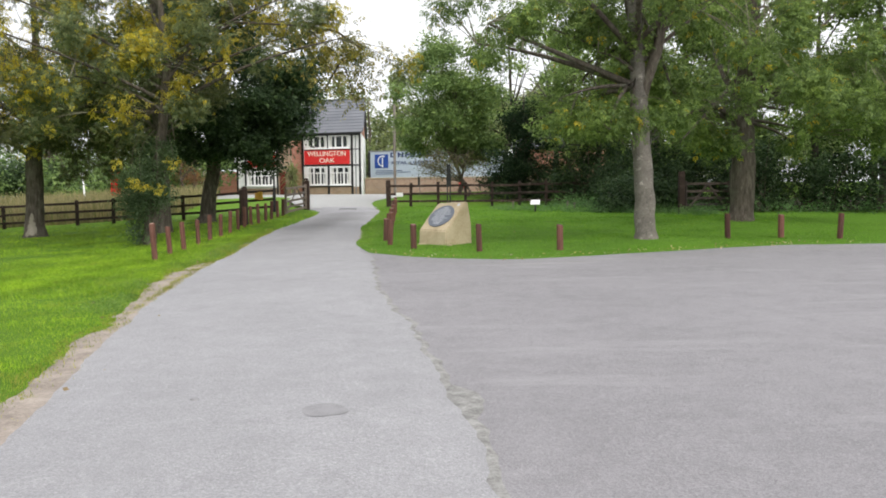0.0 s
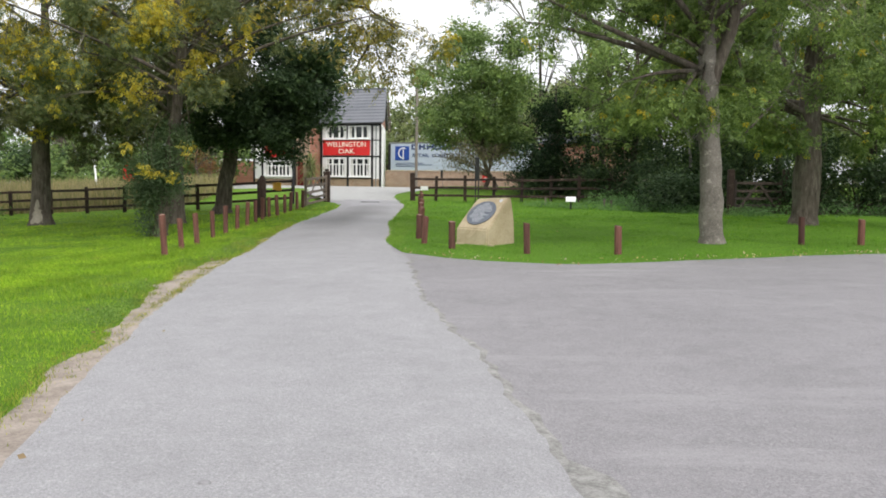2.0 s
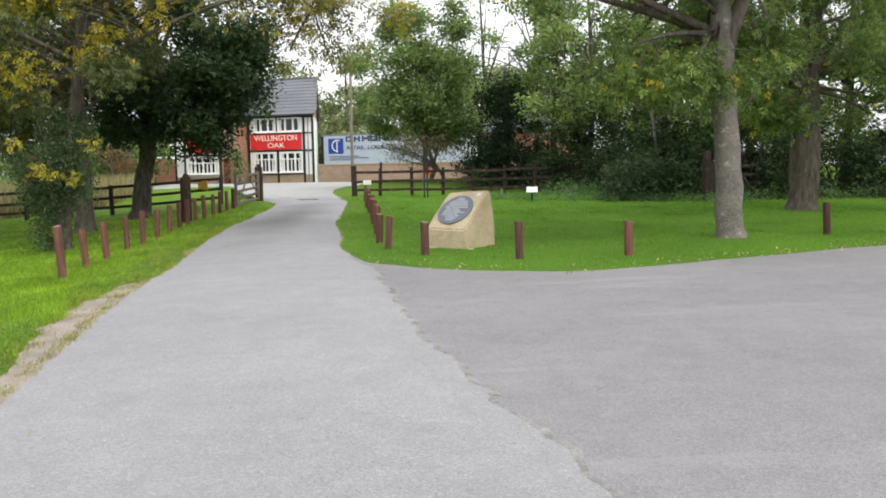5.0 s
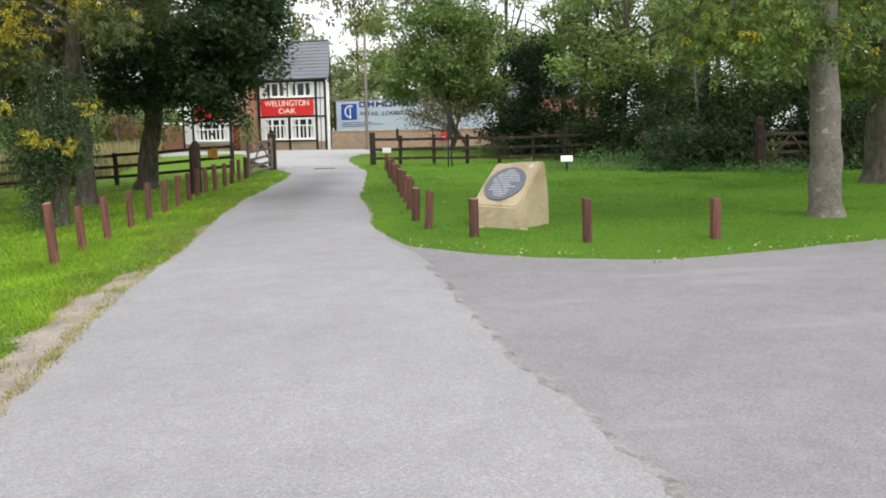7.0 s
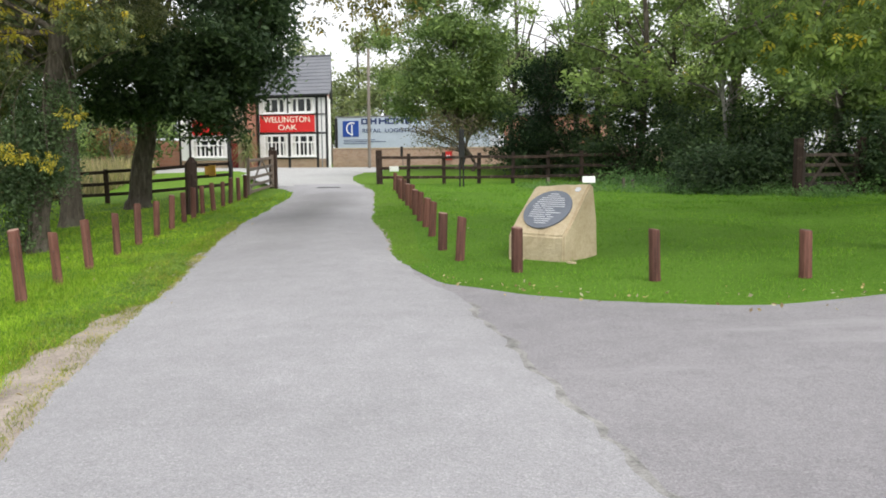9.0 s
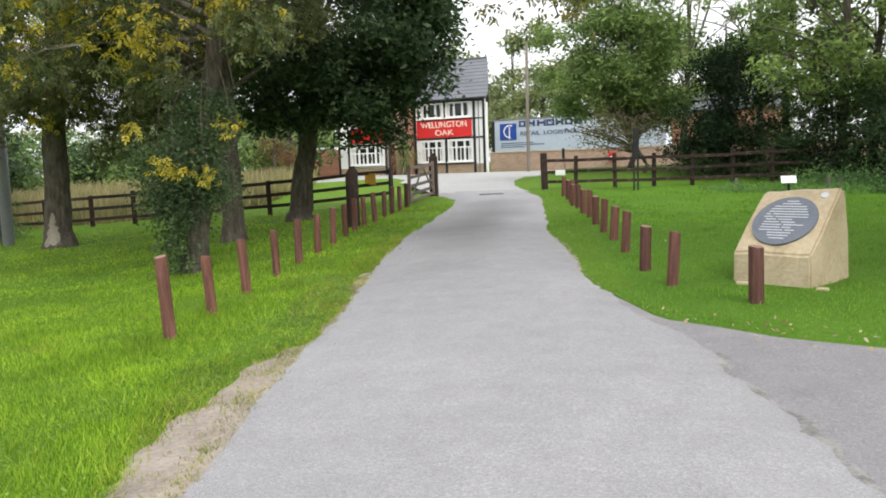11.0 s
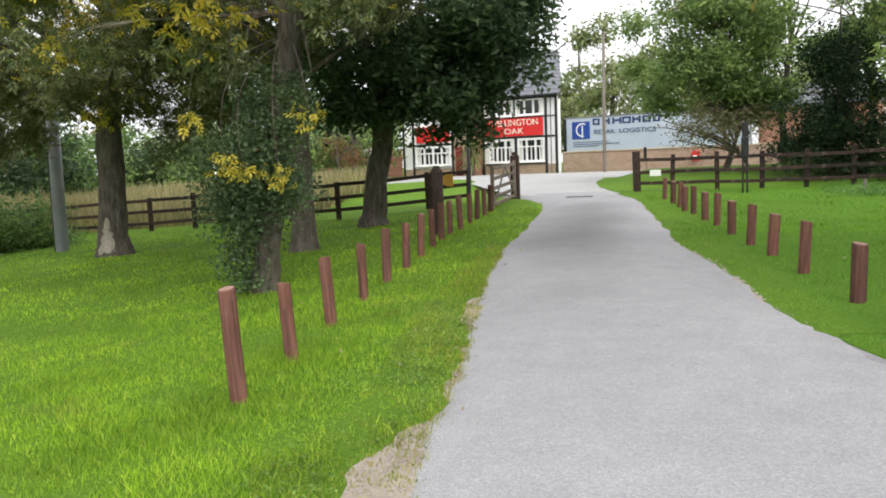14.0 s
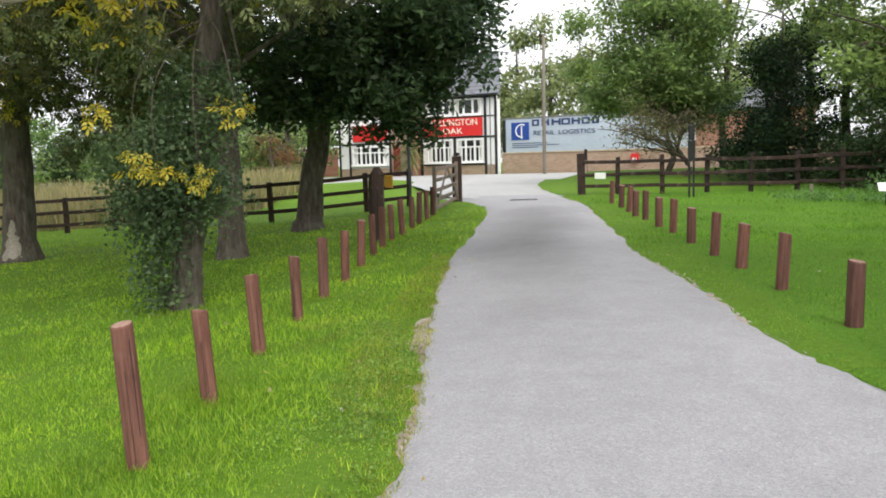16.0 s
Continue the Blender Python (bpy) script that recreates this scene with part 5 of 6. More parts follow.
tree("ash_tree", (-14.3, 29.0), "ash tree with bare scarred bark at its foot",
     [(0, 0, 0, 0.33), (0.05, 0, 2.4, 0.28), (0.3, 0, 4.5, 0.2), (0.3, 0, 8.5, 0.07)],
     [(-0.3, -0.4, 7.0, 4.0, 3.6, 2.8), (-1.8, -0.8, 4.2, 2.6, 2.2, 1.5), (2.0, -0.2, 4.0, 2.2, 2.0, 1.5), (-1.2, -2.2, 3.4, 1.3, 1.0, 0.8), (-3.4, -0.5, 4.6, 2.4, 2.0, 2.0), (1.0, -2.2, 4.6, 1.8, 1.2, 1.3), (2.4, 0.2, 2.8, 1.5, 1.2, 0.7), (-2.0, -0.2, 2.9, 1.5, 1.2, 0.7), (1.4, -0.6, 2.9, 1.1, 0.9, 0.5)],
     1450, 18, 0.155, M_ASH_DEEP, 14, ash=True, limbs=26, droop=0.5, limb_z=2.6, fine=True, spread=0.18, bough=0.46, gold=(3.2, 5.4, 0.68), stems=240)
tree("ash_tree", (4.6, 18.4), "ash tree with a smooth pale grey trunk",
     [(0, 0, 0, 0.23), (-0.10, 0, 1.6, 0.2), (-0.2, 0, 3.2, 0.19), (-0.28, 0, 4.4, 0.15), (-0.5, 0.1, 8.5, 0.06)],
     [(-0.6, 0.4, 6.4, 4.0, 3.4, 3.0), (-2.2, 0, 4.0, 2.1, 1.9, 1.4), (2.0, 0.3, 3.9, 2.0, 2.0, 1.4), (-0.2, 1.0, 3.9, 2, 1.2, 1.1), (-1.9, -0.3, 2.9, 1.2, 1.1, 0.8), (1.2, -0.4, 2.9, 0.9, 0.9, 0.6), (-0.9, -0.8, 2.75, 0.6, 0.6, 0.4)],
     1000, 18, 0.145, M_ASH, 15, bark=M_BARK_PALE, ash=True, limbs=30, droop=0.7, limb_z=3.2, fine=True, spread=0.18, bough=0.44, stems=260)
tree("ash_tree", (8.55, 23.8), "broad ash tree with a thick dark trunk",
     [(0, 0, 0, 0.35), (0.05, 0, 1.8, 0.33), (0, 0, 3.2, 0.28), (0.3, 0, 9, 0.08)],
     [(0.4, 0, 6.6, 4.4, 3.6, 3.2), (-1.8, -0.3, 3.7, 2.4, 2.2, 1.4), (2.4, -0.3, 3.6, 2.5, 2.2, 1.5), (2.2, -0.6, 2.7, 2.0, 1.6, 0.8), (-1.4, -0.5, 2.8, 1.4, 1.2, 0.7), (0.6, -0.9, 2.6, 1.0, 0.6, 0.5)],
     900, 17, 0.165, M_ASH, 16, ash=True, limbs=26, droop=0.7, limb_z=2.8, fine=True, spread=0.18, bough=0.5, stems=240)
# the forked second stem of the pale ash
fork_of = [o for o in bpy.data.objects if o.name.startswith("ash_tree") and abs(o.location.x - 4.6) < 0.01][0]
v, f = tubes([[((-0.2, 0.0, 2.9), 0.13), ((-0.08, -0.05, 3.5), 0.125), ((0.16, -0.1, 4.2), 0.115), ((0.32, -0.1, 5.2), 0.10), ((0.5, 0, 7.5), 0.05)]], 12)
part("limb", mesh_of("limb", v, f, M_BARK, True), None, fork_of)
scar_rows = []
for i in range(13):
    z = 0.03 + 0.85 * i / 12
    r = 0.335 * (1.30 - 0.3 * min(1, z / 0.5)) + 0.012 - 0.03 * z
    half = radians(30 - 24 * (i / 12) ** 1.3) * (1 + 0.5 * noise.noise((i * 1.3, 2, 2)))
    scar_rows.append([(r * math.sin(a), -r * math.cos(a), z) for a in [radians(8) + 0.2 * noise.noise((i * 0.8, 7, 1)) - half + 2 * half * k / 8 for k in range(9)]])
new("bare_wood", rows_mesh("bare_wood", scar_rows, M_BARE))
scar = bpy.data.objects["bare_wood"]
scar.parent = [o for o in bpy.data.objects if o.name.startswith("ash_tree") and abs(o.location.x + 14.3) < 0.01][0]
# ivy climbing the trunk of the roadside ash
ivy = thing("ivy", (-7.95, 22.5, G(-7.95, 22.5)), "dense dark ivy growing on the ash trunk", "ivy")
rng2 = np.random.default_rng(41)
vines = [[((0.2 * math.cos(a), 0.2 * math.sin(a), 0), 0.02), ((0.23 * math.cos(a + .4), 0.23 * math.sin(a + .4), 1.2), 0.016), ((0.22 * math.cos(a + .1), 0.22 * math.sin(a + .1), 2.6), 0.01)] for a in (0.3, 2.0, 3.4, 4.6)]
for line in vines:
    v, f = tubes([line], 5)
    part("vine", mesh_of("vine", v, f, M_TWIG), None, ivy)
cs = in_blobs(rng2, [(-0.16, -0.15, 0.40, 0.22, 0.28, 0.42), (-0.10, -0.15, 1.0, 0.36, 0.4, 0.5), (0.05, -0.1, 1.7, 0.52, 0.5, 0.5), (-0.42, -0.2, 1.25, 0.28, 0.3, 0.3), (-0.5, -0.2, 1.65, 0.28, 0.3, 0.3), (0.5, -0.15, 1.35, 0.24, 0.25, 0.35), (0.3, 0, 2.4, 0.5, 0.45, 0.5), (0.05, -0.05, 1.5, 0.36, 0.3, 0.5)], 580, 0.35)
cs[:, 2] = np.maximum(cs[:, 2], 0.03)
part("foliage", quad_cloud("foliage", leaves(rng2, cs, 26, 0.13, 0.06, 0.6, 0.75), M_IVY), None, ivy)
# yellow sprays hanging before it
spray = thing("hanging_branch", (-7.95, 22.5, G(-7.95, 22.5)), "drooping ash spray turned bright yellow", "branch")
YEL = leaf_material("yellow_leaves", [(0.38, 0.30, 0.02), (0.52, 0.42, 0.04), (0.60, 0.51, 0.09), (0.28, 0.29, 0.05)])
lines, cs = [], []
for a, b, c in (((0.45, 0.05, 3.3), (-0.2, -0.9, 3.0), (0.05, -1.0, 1.72)), ((0.45, 0.05, 3.2), (0.0, -1.0, 2.8), (0.30, -1.0, 1.58)), ((0.48, 0.05, 3.4), (0.5, -0.8, 3.0), (0.72, -1.0, 1.5)), ((0.5, 0.05, 3.6), (-0.6, -0.8, 3.4), (-0.35, -1.0, 2.2)), ((0.5, 0.1, 3.5), (-1.2, -1.0, 4.2), (-1.9, -1.3, 3.1)), ((0.48, 0.05, 3.3), (0.9, -0.6, 3.1), (1.05, -0.8, 2.2))):
    a, b, c = Vector(a), Vector(b), Vector(c)
    pts = [a.lerp(b, k / 8).lerp(b.lerp(c, k / 8), k / 8) for k in range(9)]
    lines.append([(p, 0.010 * (1 - k / 10)) for k, p in enumerate(pts)])
    cs += [tuple(pts[8]), tuple(pts[8] + Vector((0.06, 0.03, 0.06))), tuple(pts[8] + Vector((-0.07, 0.0, 0.08)))]
for line in lines:
    v, f = tubes([line], 5)
    part("twig", mesh_of("twig", v, f, M_TWIG), None, spray)
part("foliage", quad_cloud("foliage", pinnate(rng2, cs, 7, 0.055, 0.115, 0.8), YEL), None, spray)
for base, spots in (((-14.3, 29.0), ((0.0, -1.0, 5.2), (0.7, -1.0, 5.0), (0.4, -1.2, 4.7), (-1.7, -1.0, 5.0), (0.5, -1.0, 3.8), (0.4, -1.0, 3.05), (0.2, -1.1, 4.3), (1.9, -0.8, 4.6), (-0.6, -1.0, 4.2))), ((-7.93, 22.5), ((-0.1, -0.7, 3.8), (-0.45, -0.7, 3.3), (1.3, -0.6, 4.4), (0.9, -0.6, 4.0), (2.2, -0.4, 4.9)))):
    s = thing("hanging_branch", (base[0], base[1], G(*base)), "ash twigs with clusters of bright yellow leaves", "branch")
    lines, cs = [], []
    for q in spots:
        q = Vector(q)
        root = Vector((0.2, -0.1, max(3.3, q.z - 0.4)))
        m = root.lerp(q, 0.6) + Vector((0, 0, 0.35))
        lines.append([(root.lerp(m, k / 5).lerp(m.lerp(q, k / 5), k / 5), 0.016 - 0.0024 * k) for k in range(6)])
        cs += [tuple(q + Vector(rng2.normal(0, 0.16, 3).tolist())) for k in range(5)]
    for line in lines:
        v, f = tubes([line], 5)
        part("twig", mesh_of("twig", v, f, M_TWIG), None, s)
    part("foliage", quad_cloud("foliage", pinnate(rng2, cs, 12, 0.14, 0.17, 0.6), YEL), None, s)

overhang = thing("hanging_branch", (-7.93, 22.5, G(-7.93, 22.5)), "bare drooping branch reaching over the lane", "branch")
for pts in (((0.4, 0.15, 4.7), (2.4, 0.3, 6.0), (4.3, 0.4, 5.9), (5.3, 0.4, 5.0), (5.7, 0.4, 3.7)), ((4.3, 0.4, 5.9), (5.2, 0.2, 5.7), (5.9, 0.1, 5.2)), ((5.3, 0.4, 5.0), (5.0, 0.3, 4.5), (4.8, 0.3, 4.1))):
    v, f = tubes([[(p, 0.035 * (1 - i / len(pts)) + 0.006) for i, p in enumerate(pts)]], 6)
    part("limb", mesh_of("limb", v, f, M_TWIG, True), None, overhang)
cs = [(4.3, 0.4, 5.9), (4.8, 0.4, 5.5), (5.3, 0.4, 5.0), (5.9, 0.1, 5.2), (4.9, 0.3, 4.6), (5.0, 0.3, 5.0), (3.4, 0.35, 6.0), (5.5, 0.2, 5.6), (4.4, 0.3, 5.4), (6.2, 0.2, 5.0), (5.6, 0.4, 4.6), (5.7, 0.4, 4.1), (5.3, 0.4, 4.3), (6.1, 0.3, 4.2), (4.8, 0.3, 4.3), (2.4, 0.3, 5.7), (3.0, 0.3, 5.4), (3.9, 0.3, 5.0)]
part("foliage", quad_cloud("foliage", pinnate(rng2, cs, 34, 0.30, 0.2, 0.6), M_ASH_OLIVE), None, overhang)

# small trees over the yard wall and beyond
tree("hawthorn_tree", (0.6, 43.5), "small spreading tree over the fence and bank",
     [(0, 0, 0, 0.13), (0.3, 0, 1.0, 0.10), (-0.1, 0, 2.2, 0.08), (0, 0, 5.5, 0.03)],
     [(-0.5, 0, 5.2, 2.9, 2.4, 1.9), (-1.3, -0.2, 3.5, 1.7, 1.5, 0.9), (0.9, 0, 3.3, 1.7, 1.4, 0.9), (0.1, 0.4, 2.7, 1.5, 1.2, 0.7), (-0.3, 0, 7.4, 2.1, 1.8, 1.4)],
     1050, 34, 0.2, M_LIME, 17, limbs=22, spread=0.22, shell=0.35, fine=True)
tree("thorn_tree", (1.0, 42.3), "small twisted thorn with sparse russet leaves",
     [(0, 0, 0, 0.09), (0.25, 0, 0.6, 0.08), (-0.15, 0, 1.3, 0.06), (0.2, 0, 2.6, 0.03)],
     [(-1.8, -0.2, 2.1, 1.7, 1.2, 0.7), (0.2, -0.1, 2.3, 1.5, 1.2, 0.7), (-0.6, 0, 1.6, 1.6, 1.0, 0.4)],
     260, 14, 0.11, M_THORN, 19, limbs=20, spread=0.25, fine=True, limb_z=0.7)
tree("conifer_tree", (3.9, 41.2), "dark bushy conifer by the fence",
     [(0, 0, 0, 0.16), (0, 0, 1, 0.13), (0, 0, 3, 0.09), (0, 0, 5.5, 0.02)],
     [(0, 0, 1.2, 1.9, 1.6, 1.1), (0, 0, 2.5, 1.5, 1.3, 1.1), (0, 0, 3.8, 0.9, 0.9, 1.2)],
     560, 36, 0.14, M_CONIFER, 18, limbs=16, spread=0.22, droop=0.5, shell=0.3)
k = 0
for x, y, h, m_ in ((3.6, 48, 9, M_GREEN), (7.0, 39, 8, M_GREEN), (9.0, 35.0, 8.5, M_ASH), (12.4, 33, 9, M_GREEN), (15.5, 29.5, 8.5, M_ASH), (18.5, 28.5, 9, M_GREEN), (22, 28, 9, M_ASH), (26, 29, 9.5, M_GREEN), (6, 45, 10, M_ASH), (12, 42, 10.5, M_ASH), (19, 37, 10, M_GREEN), (30, 34, 10, M_ASH), (6.4, 42.5, 6.5, M_LIME), (8.6, 40.2, 7, M_ASH), (11.0, 32.6, 7, M_LIME), (14.0, 31.5, 7.5, M_ASH), (17.0, 31, 7.5, M_LIME), (20.0, 30.2, 7.5, M_ASH), (23.6, 30, 8, M_LIME)):
    k += 1
    rg = random.Random(k)
    tree("woodland_tree", (x, y), "slender woodland tree with light green leaves", [(0, 0, 0, 0.16), (rg.uniform(-.2, .2), 0, 2.5, 0.13), (rg.uniform(-.3, .3), 0, 5, 0.1), (0, 0, h + 1, 0.03)],
         [(rg.uniform(-.5, .5), 0, h * 0.72, 2.5, 2.1, h * 0.3), (rg.uniform(-.8, .8), -0.3, h * 0.42, 2.4, 1.9, h * 0.18), (0.3, 0, h * 1.02, 1.6, 1.5, h * 0.15)],
         200 if x < 8 and y > 38.5 and h > 7.5 else 300, 24, 0.245, m_, 60 + k, limbs=16, spread=0.24, group="woodland", bark=M_BARK_PALE if k % 3 == 0 else None)
tree("birch_tree", (8.3, 34.1), "slender pale-stemmed birch in the hedge",
     [(0, 0, 0, 0.065), (0.05, 0, 1.6, 0.055), (-0.1, 0, 3.2, 0.045), (0.1, 0, 6.5, 0.02)], [(0, 0, 4.8, 1.5, 1.3, 1.6), (0.4, 0, 3.4, 1.0, 0.9, 0.7)],
     170, 26, 0.13, M_GREEN, 58, limbs=14, spread=0.2, bark=M_BIRCH, flare=1.15)
tree("thorn_tree", (-17.4, 54.6), "small russet-leaved tree in front of the annex",
     [(0, 0, 0, 0.07), (0.1, 0, 0.7, 0.06), (-0.1, 0, 1.4, 0.045), (0, 0, 2.6, 0.02)], [(0, 0, 2.0, 1.2, 1.0, 0.8), (0.5, 0, 1.4, 0.7, 0.6, 0.4)],
     110, 16, 0.13, M_RUSSET, 59, limbs=12, spread=0.2)
k = 0
for x, y, r, h in ((6.0, 39.2, 1.4, 2.6), (7.6, 36.0, 1.3, 2.4), (8.0, 34.4, 1.2, 2.4), (3.6, 40.6, 1.2, 1.8), (8.9, 33.4, 1.4, 2.4), (9.6, 31.6, 1.2, 2.4), (11.3, 29.6, 0.9, 2.6), (6.9, 31.6, 0.9, 1.1), (7.6, 30.7, 0.8, 1.0), (13.6, 29.6, 1.2, 2.2), (15.2, 28.0, 1.5, 2.5), (17.2, 27.0, 1.5, 2.4), (19.5, 26.6, 1.6, 2.6), (22.3, 26.5, 1.8, 2.6), (25.5, 27, 2.0, 2.8), (29, 28, 2.2, 3), (11.5, 31.6, 1.5, 2.8), (6.5, 37.6, 1.6, 3.0), (9.8, 36.0, 1.7, 3.2), (14.2, 32.5, 1.8, 3.2), (18, 30.5, 2, 3.3), (7.4, 41.0, 2.2, 4.0), (11.5, 39, 2.4, 3.6), (15, 37, 2.4, 3.6), (18.5, 34.5, 2.6, 4.6), (22, 31.5, 2.6, 4.6), (26, 31, 2.8, 4.8), (31, 32, 3, 5), (10, 34.5, 2.0, 3.8), (12.8, 35.5, 2.2, 3.5)):
    k += 1
    shrub("shrub", (x, y), "dense dark evergreen shrub in the hedge", [(0, 0, h * 0.45, r, r * 0.8, h * 0.5), (0.4 * r, 0.1, h * 0.75, r * 0.7, r * 0.6, h * 0.35), (-0.4 * r, -0.2, h * 0.3, r * 0.6, r * 0.6, h * 0.3)],
          155, 25, 0.16, (M_HEDGE if k % 4 else M_DARK) if h < 3.1 else (M_BRAMBLE if k % 3 else M_GREEN), 100 + k, group="hedge shrubs", shell=0.25)
# nettles and low growth along the foot of the hedge
rngn = np.random.default_rng(77)
t_ = np.linspace(0, 1, 260)
ex = np.interp(t_, [0, 0.25, 0.5, 0.75, 1], [5.2, 6.4, 8.2, 12.5, 22]) + rngn.normal(0, 0.25, 260)
ey = np.interp(t_, [0, 0.25, 0.5, 0.75, 1], [36.4, 34.2, 30.9, 28.4, 25.6]) + rngn.normal(0, 0.35, 260)
cs = np.stack([ex, ey, [G(a, b) + 0.07 + abs(rngn.normal(0, 0.06)) for a, b in zip(ex, ey)]], axis=1)
tagged(new("hedge_bottom_weeds", quad_cloud("weeds", leaves(rngn, cs, 40, 0.24, 0.10, -0.2), M_WEED)), "low weeds at the foot of the hedge", "weeds", "", "stuff")
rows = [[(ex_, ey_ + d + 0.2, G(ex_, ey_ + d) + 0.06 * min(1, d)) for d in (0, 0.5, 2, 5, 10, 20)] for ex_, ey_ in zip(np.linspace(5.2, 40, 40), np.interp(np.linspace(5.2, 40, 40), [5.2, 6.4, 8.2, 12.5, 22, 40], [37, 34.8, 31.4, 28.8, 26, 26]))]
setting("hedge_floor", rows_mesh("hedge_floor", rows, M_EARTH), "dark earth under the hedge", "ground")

wx, wy = rngn.uniform(0, 1, 400), rngn.uniform(0, 1, 400)
cs = np.array([(2.0 + 7.5 * a, np.interp(2.0 + 7.5 * a, [2, 5, 8.2, 10], [35.2, 32.8, 30.2, 29]) - 1.6 * b_, 0) for a, b_ in zip(wx, wy)])
cs[:, 2] = [turf_z(p[0], p[1], 3) + 0.06 for p in cs]
tagged(new("low_weeds", quad_cloud("low_weeds", leaves(rngn, cs, 26, 0.13, 0.07, -0.3), M_WEED)), "pale low weeds in the uncut margin", "weeds", "", "stuff")

# brambles and bushes beyond the lower lawn
k = 0
for x, y, r, h in ((-19.4, 32.8, 1.3, 1.3), (-21.2, 32.0, 1.8, 2.2), (-23.4, 31.5, 2.2, 3.2), (-26, 31, 2.6, 4.0), (-22.6, 33.8, 1.6, 1.7), (-25.5, 35.3, 2.2, 2.6), (-29, 33, 3, 4.5), (-22, 28.6, 1.6, 1.6), (-25, 27, 2.2, 2.6)):
    k += 1
    shrub("bramble_bush", (x, y), "sprawling green bramble bush at the lawn edge", [(0, 0, h * 0.4, r, r, h * 0.5), (0.5 * r, -0.3, h * 0.25, r * 0.6, r * 0.6, h * 0.3), (-0.3 * r, 0.2, h * 0.75, r * 0.6, r * 0.6, h * 0.3)],
          190, 26, 0.14, M_BRAMBLE, 140 + k, group="brambles", shell=0.35)
k = 0
for x, y, h, m_ in ((-26, 54, 3.4, M_DARK), (-31, 50, 3.6, M_LIME), (-35, 43, 4.5, M_DARK), (-17, 56, 3.4, M_LIME), (-38, 38, 5.5, M_LIME), (-22, 58, 3.6, M_LIME), (-29, 60, 4.2, M_LIME), (-40, 50, 5, M_DARK), (-24, 37, 7, M_DARK), (-28.5, 36, 7, M_GREEN), (-33, 34, 8, M_DARK)):
    k += 1
    tree("field_tree", (x, y), "bushy tree beyond the rough field", [(0, 0, 0, 0.18), (0, 0, 2, 0.15), (0.2, 0, 4, 0.1), (0, 0, h, 0.04)],
         [(0, 0, h * 0.62, 2.6, 2.3, h * 0.36), (1.4, 0, h * 0.42, 1.9, 1.7, h * 0.2), (-1.4, 0, h * 0.45, 1.9, 1.7, h * 0.22)], 150, 24, 0.26, m_, 160 + k, limbs=12, spread=0.42, group="field trees")
k = 0
for x, y, r, h in ((-30, 47, 4, 3), (-37, 46, 4.5, 3.6), (-44, 44, 5, 5), (-24, 53, 4, 2.8), (-33, 56, 5, 3.6), (-42, 54, 5, 4.5), (-50, 48, 5, 6), (-36, 36, 4, 4.5), (-34, 29, 4, 4), (-40, 30, 5, 5), (-18, 60, 3.5, 2.8), (-25, 62, 4, 3.2), (-33, 26, 3.4, 3.4)):
    k += 1
    shrub("hedgerow_bush", (x, y), "broad green hedgerow bush beyond the field", [(0, 0, h * 0.45, r, r * 0.7, h * 0.5), (0.4 * r, 0, h * 0.75, r * 0.6, r * 0.5, h * 0.4), (-0.5 * r, 0, h * 0.6, r * 0.6, r * 0.5, h * 0.4)],
          150, 20, 0.36, M_BRAMBLE if k % 2 else M_LIME, 300 + k, group="hedgerow", spread=0.5)
# far trees behind the pub and the yard
k = 0
for x, y, h in ((-12, 92, 12), (-6, 96, 13.5), (0, 92, 11), (5, 98, 12), (11, 90, 12.5), (18, 92, 13), (26, 88, 12), (-20, 90, 12), (-29, 88, 12), (-40, 84, 12), (-3, 84, 8.5), (3, 82, 8), (36, 80, 12), (46, 70, 13), (-52, 76, 13), (-8, 84, 9)):
    k += 1
    rg = random.Random(k + 50)
    tree("distant_tree", (x, y), "pale willowy tree far behind the buildings", [(0, 0, 0, 0.3), (0, 0, 3, 0.25), (0.2, 0, 6, 0.15), (0, 0, h, 0.05)],
         [(0, 0, h * 0.55, 3.6, 3, h * 0.36), (rg.uniform(-2, 2), 0, h * 0.8, 2.3, 2, h * 0.22), (rg.uniform(-2, 2), 0, h * 0.3, 3.2, 2.6, h * 0.25)], 220, 20, 0.52, M_FAR, 200 + k, limbs=10, spread=0.6, droop=0.7, group="far trees")
# woods that close the place on the other sides
k = 0
for i in range(26):
    a = radians(100 + 340 * i / 26 - 90)
    x, y = 75 * math.cos(a), -8 + 62 * math.sin(a)
    if y > 20 and abs(x) < 60:
        continue
    k += 1
    tree("distant_tree", (x, y), "broad leafy tree at the edge of the park", [(0, 0, 0, 0.4), (0, 0, 3, 0.35), (0, 0, 6, 0.2), (0, 0, 11, 0.05)], [(0, 0, 6.5, 6, 5, 5), (2, 1, 9, 4, 4, 3)], 80, 16, 0.9, M_GREEN, 240 + k, limbs=8, spread=0.9, group="far trees")

# rough field of dry tall grass behind the fence
rngd = np.random.default_rng(88)
n = 30000
bx, by = rngd.uniform(-32, -13.5, n), rngd.uniform(37.0, 49, n)
keep = by > 36.2 + 0.15 * np.abs(bx + 12)
bx, by = bx[keep], by[keep]
bz = np.array([G(a, b) for a, b in zip(bx, by)]) - 0.05


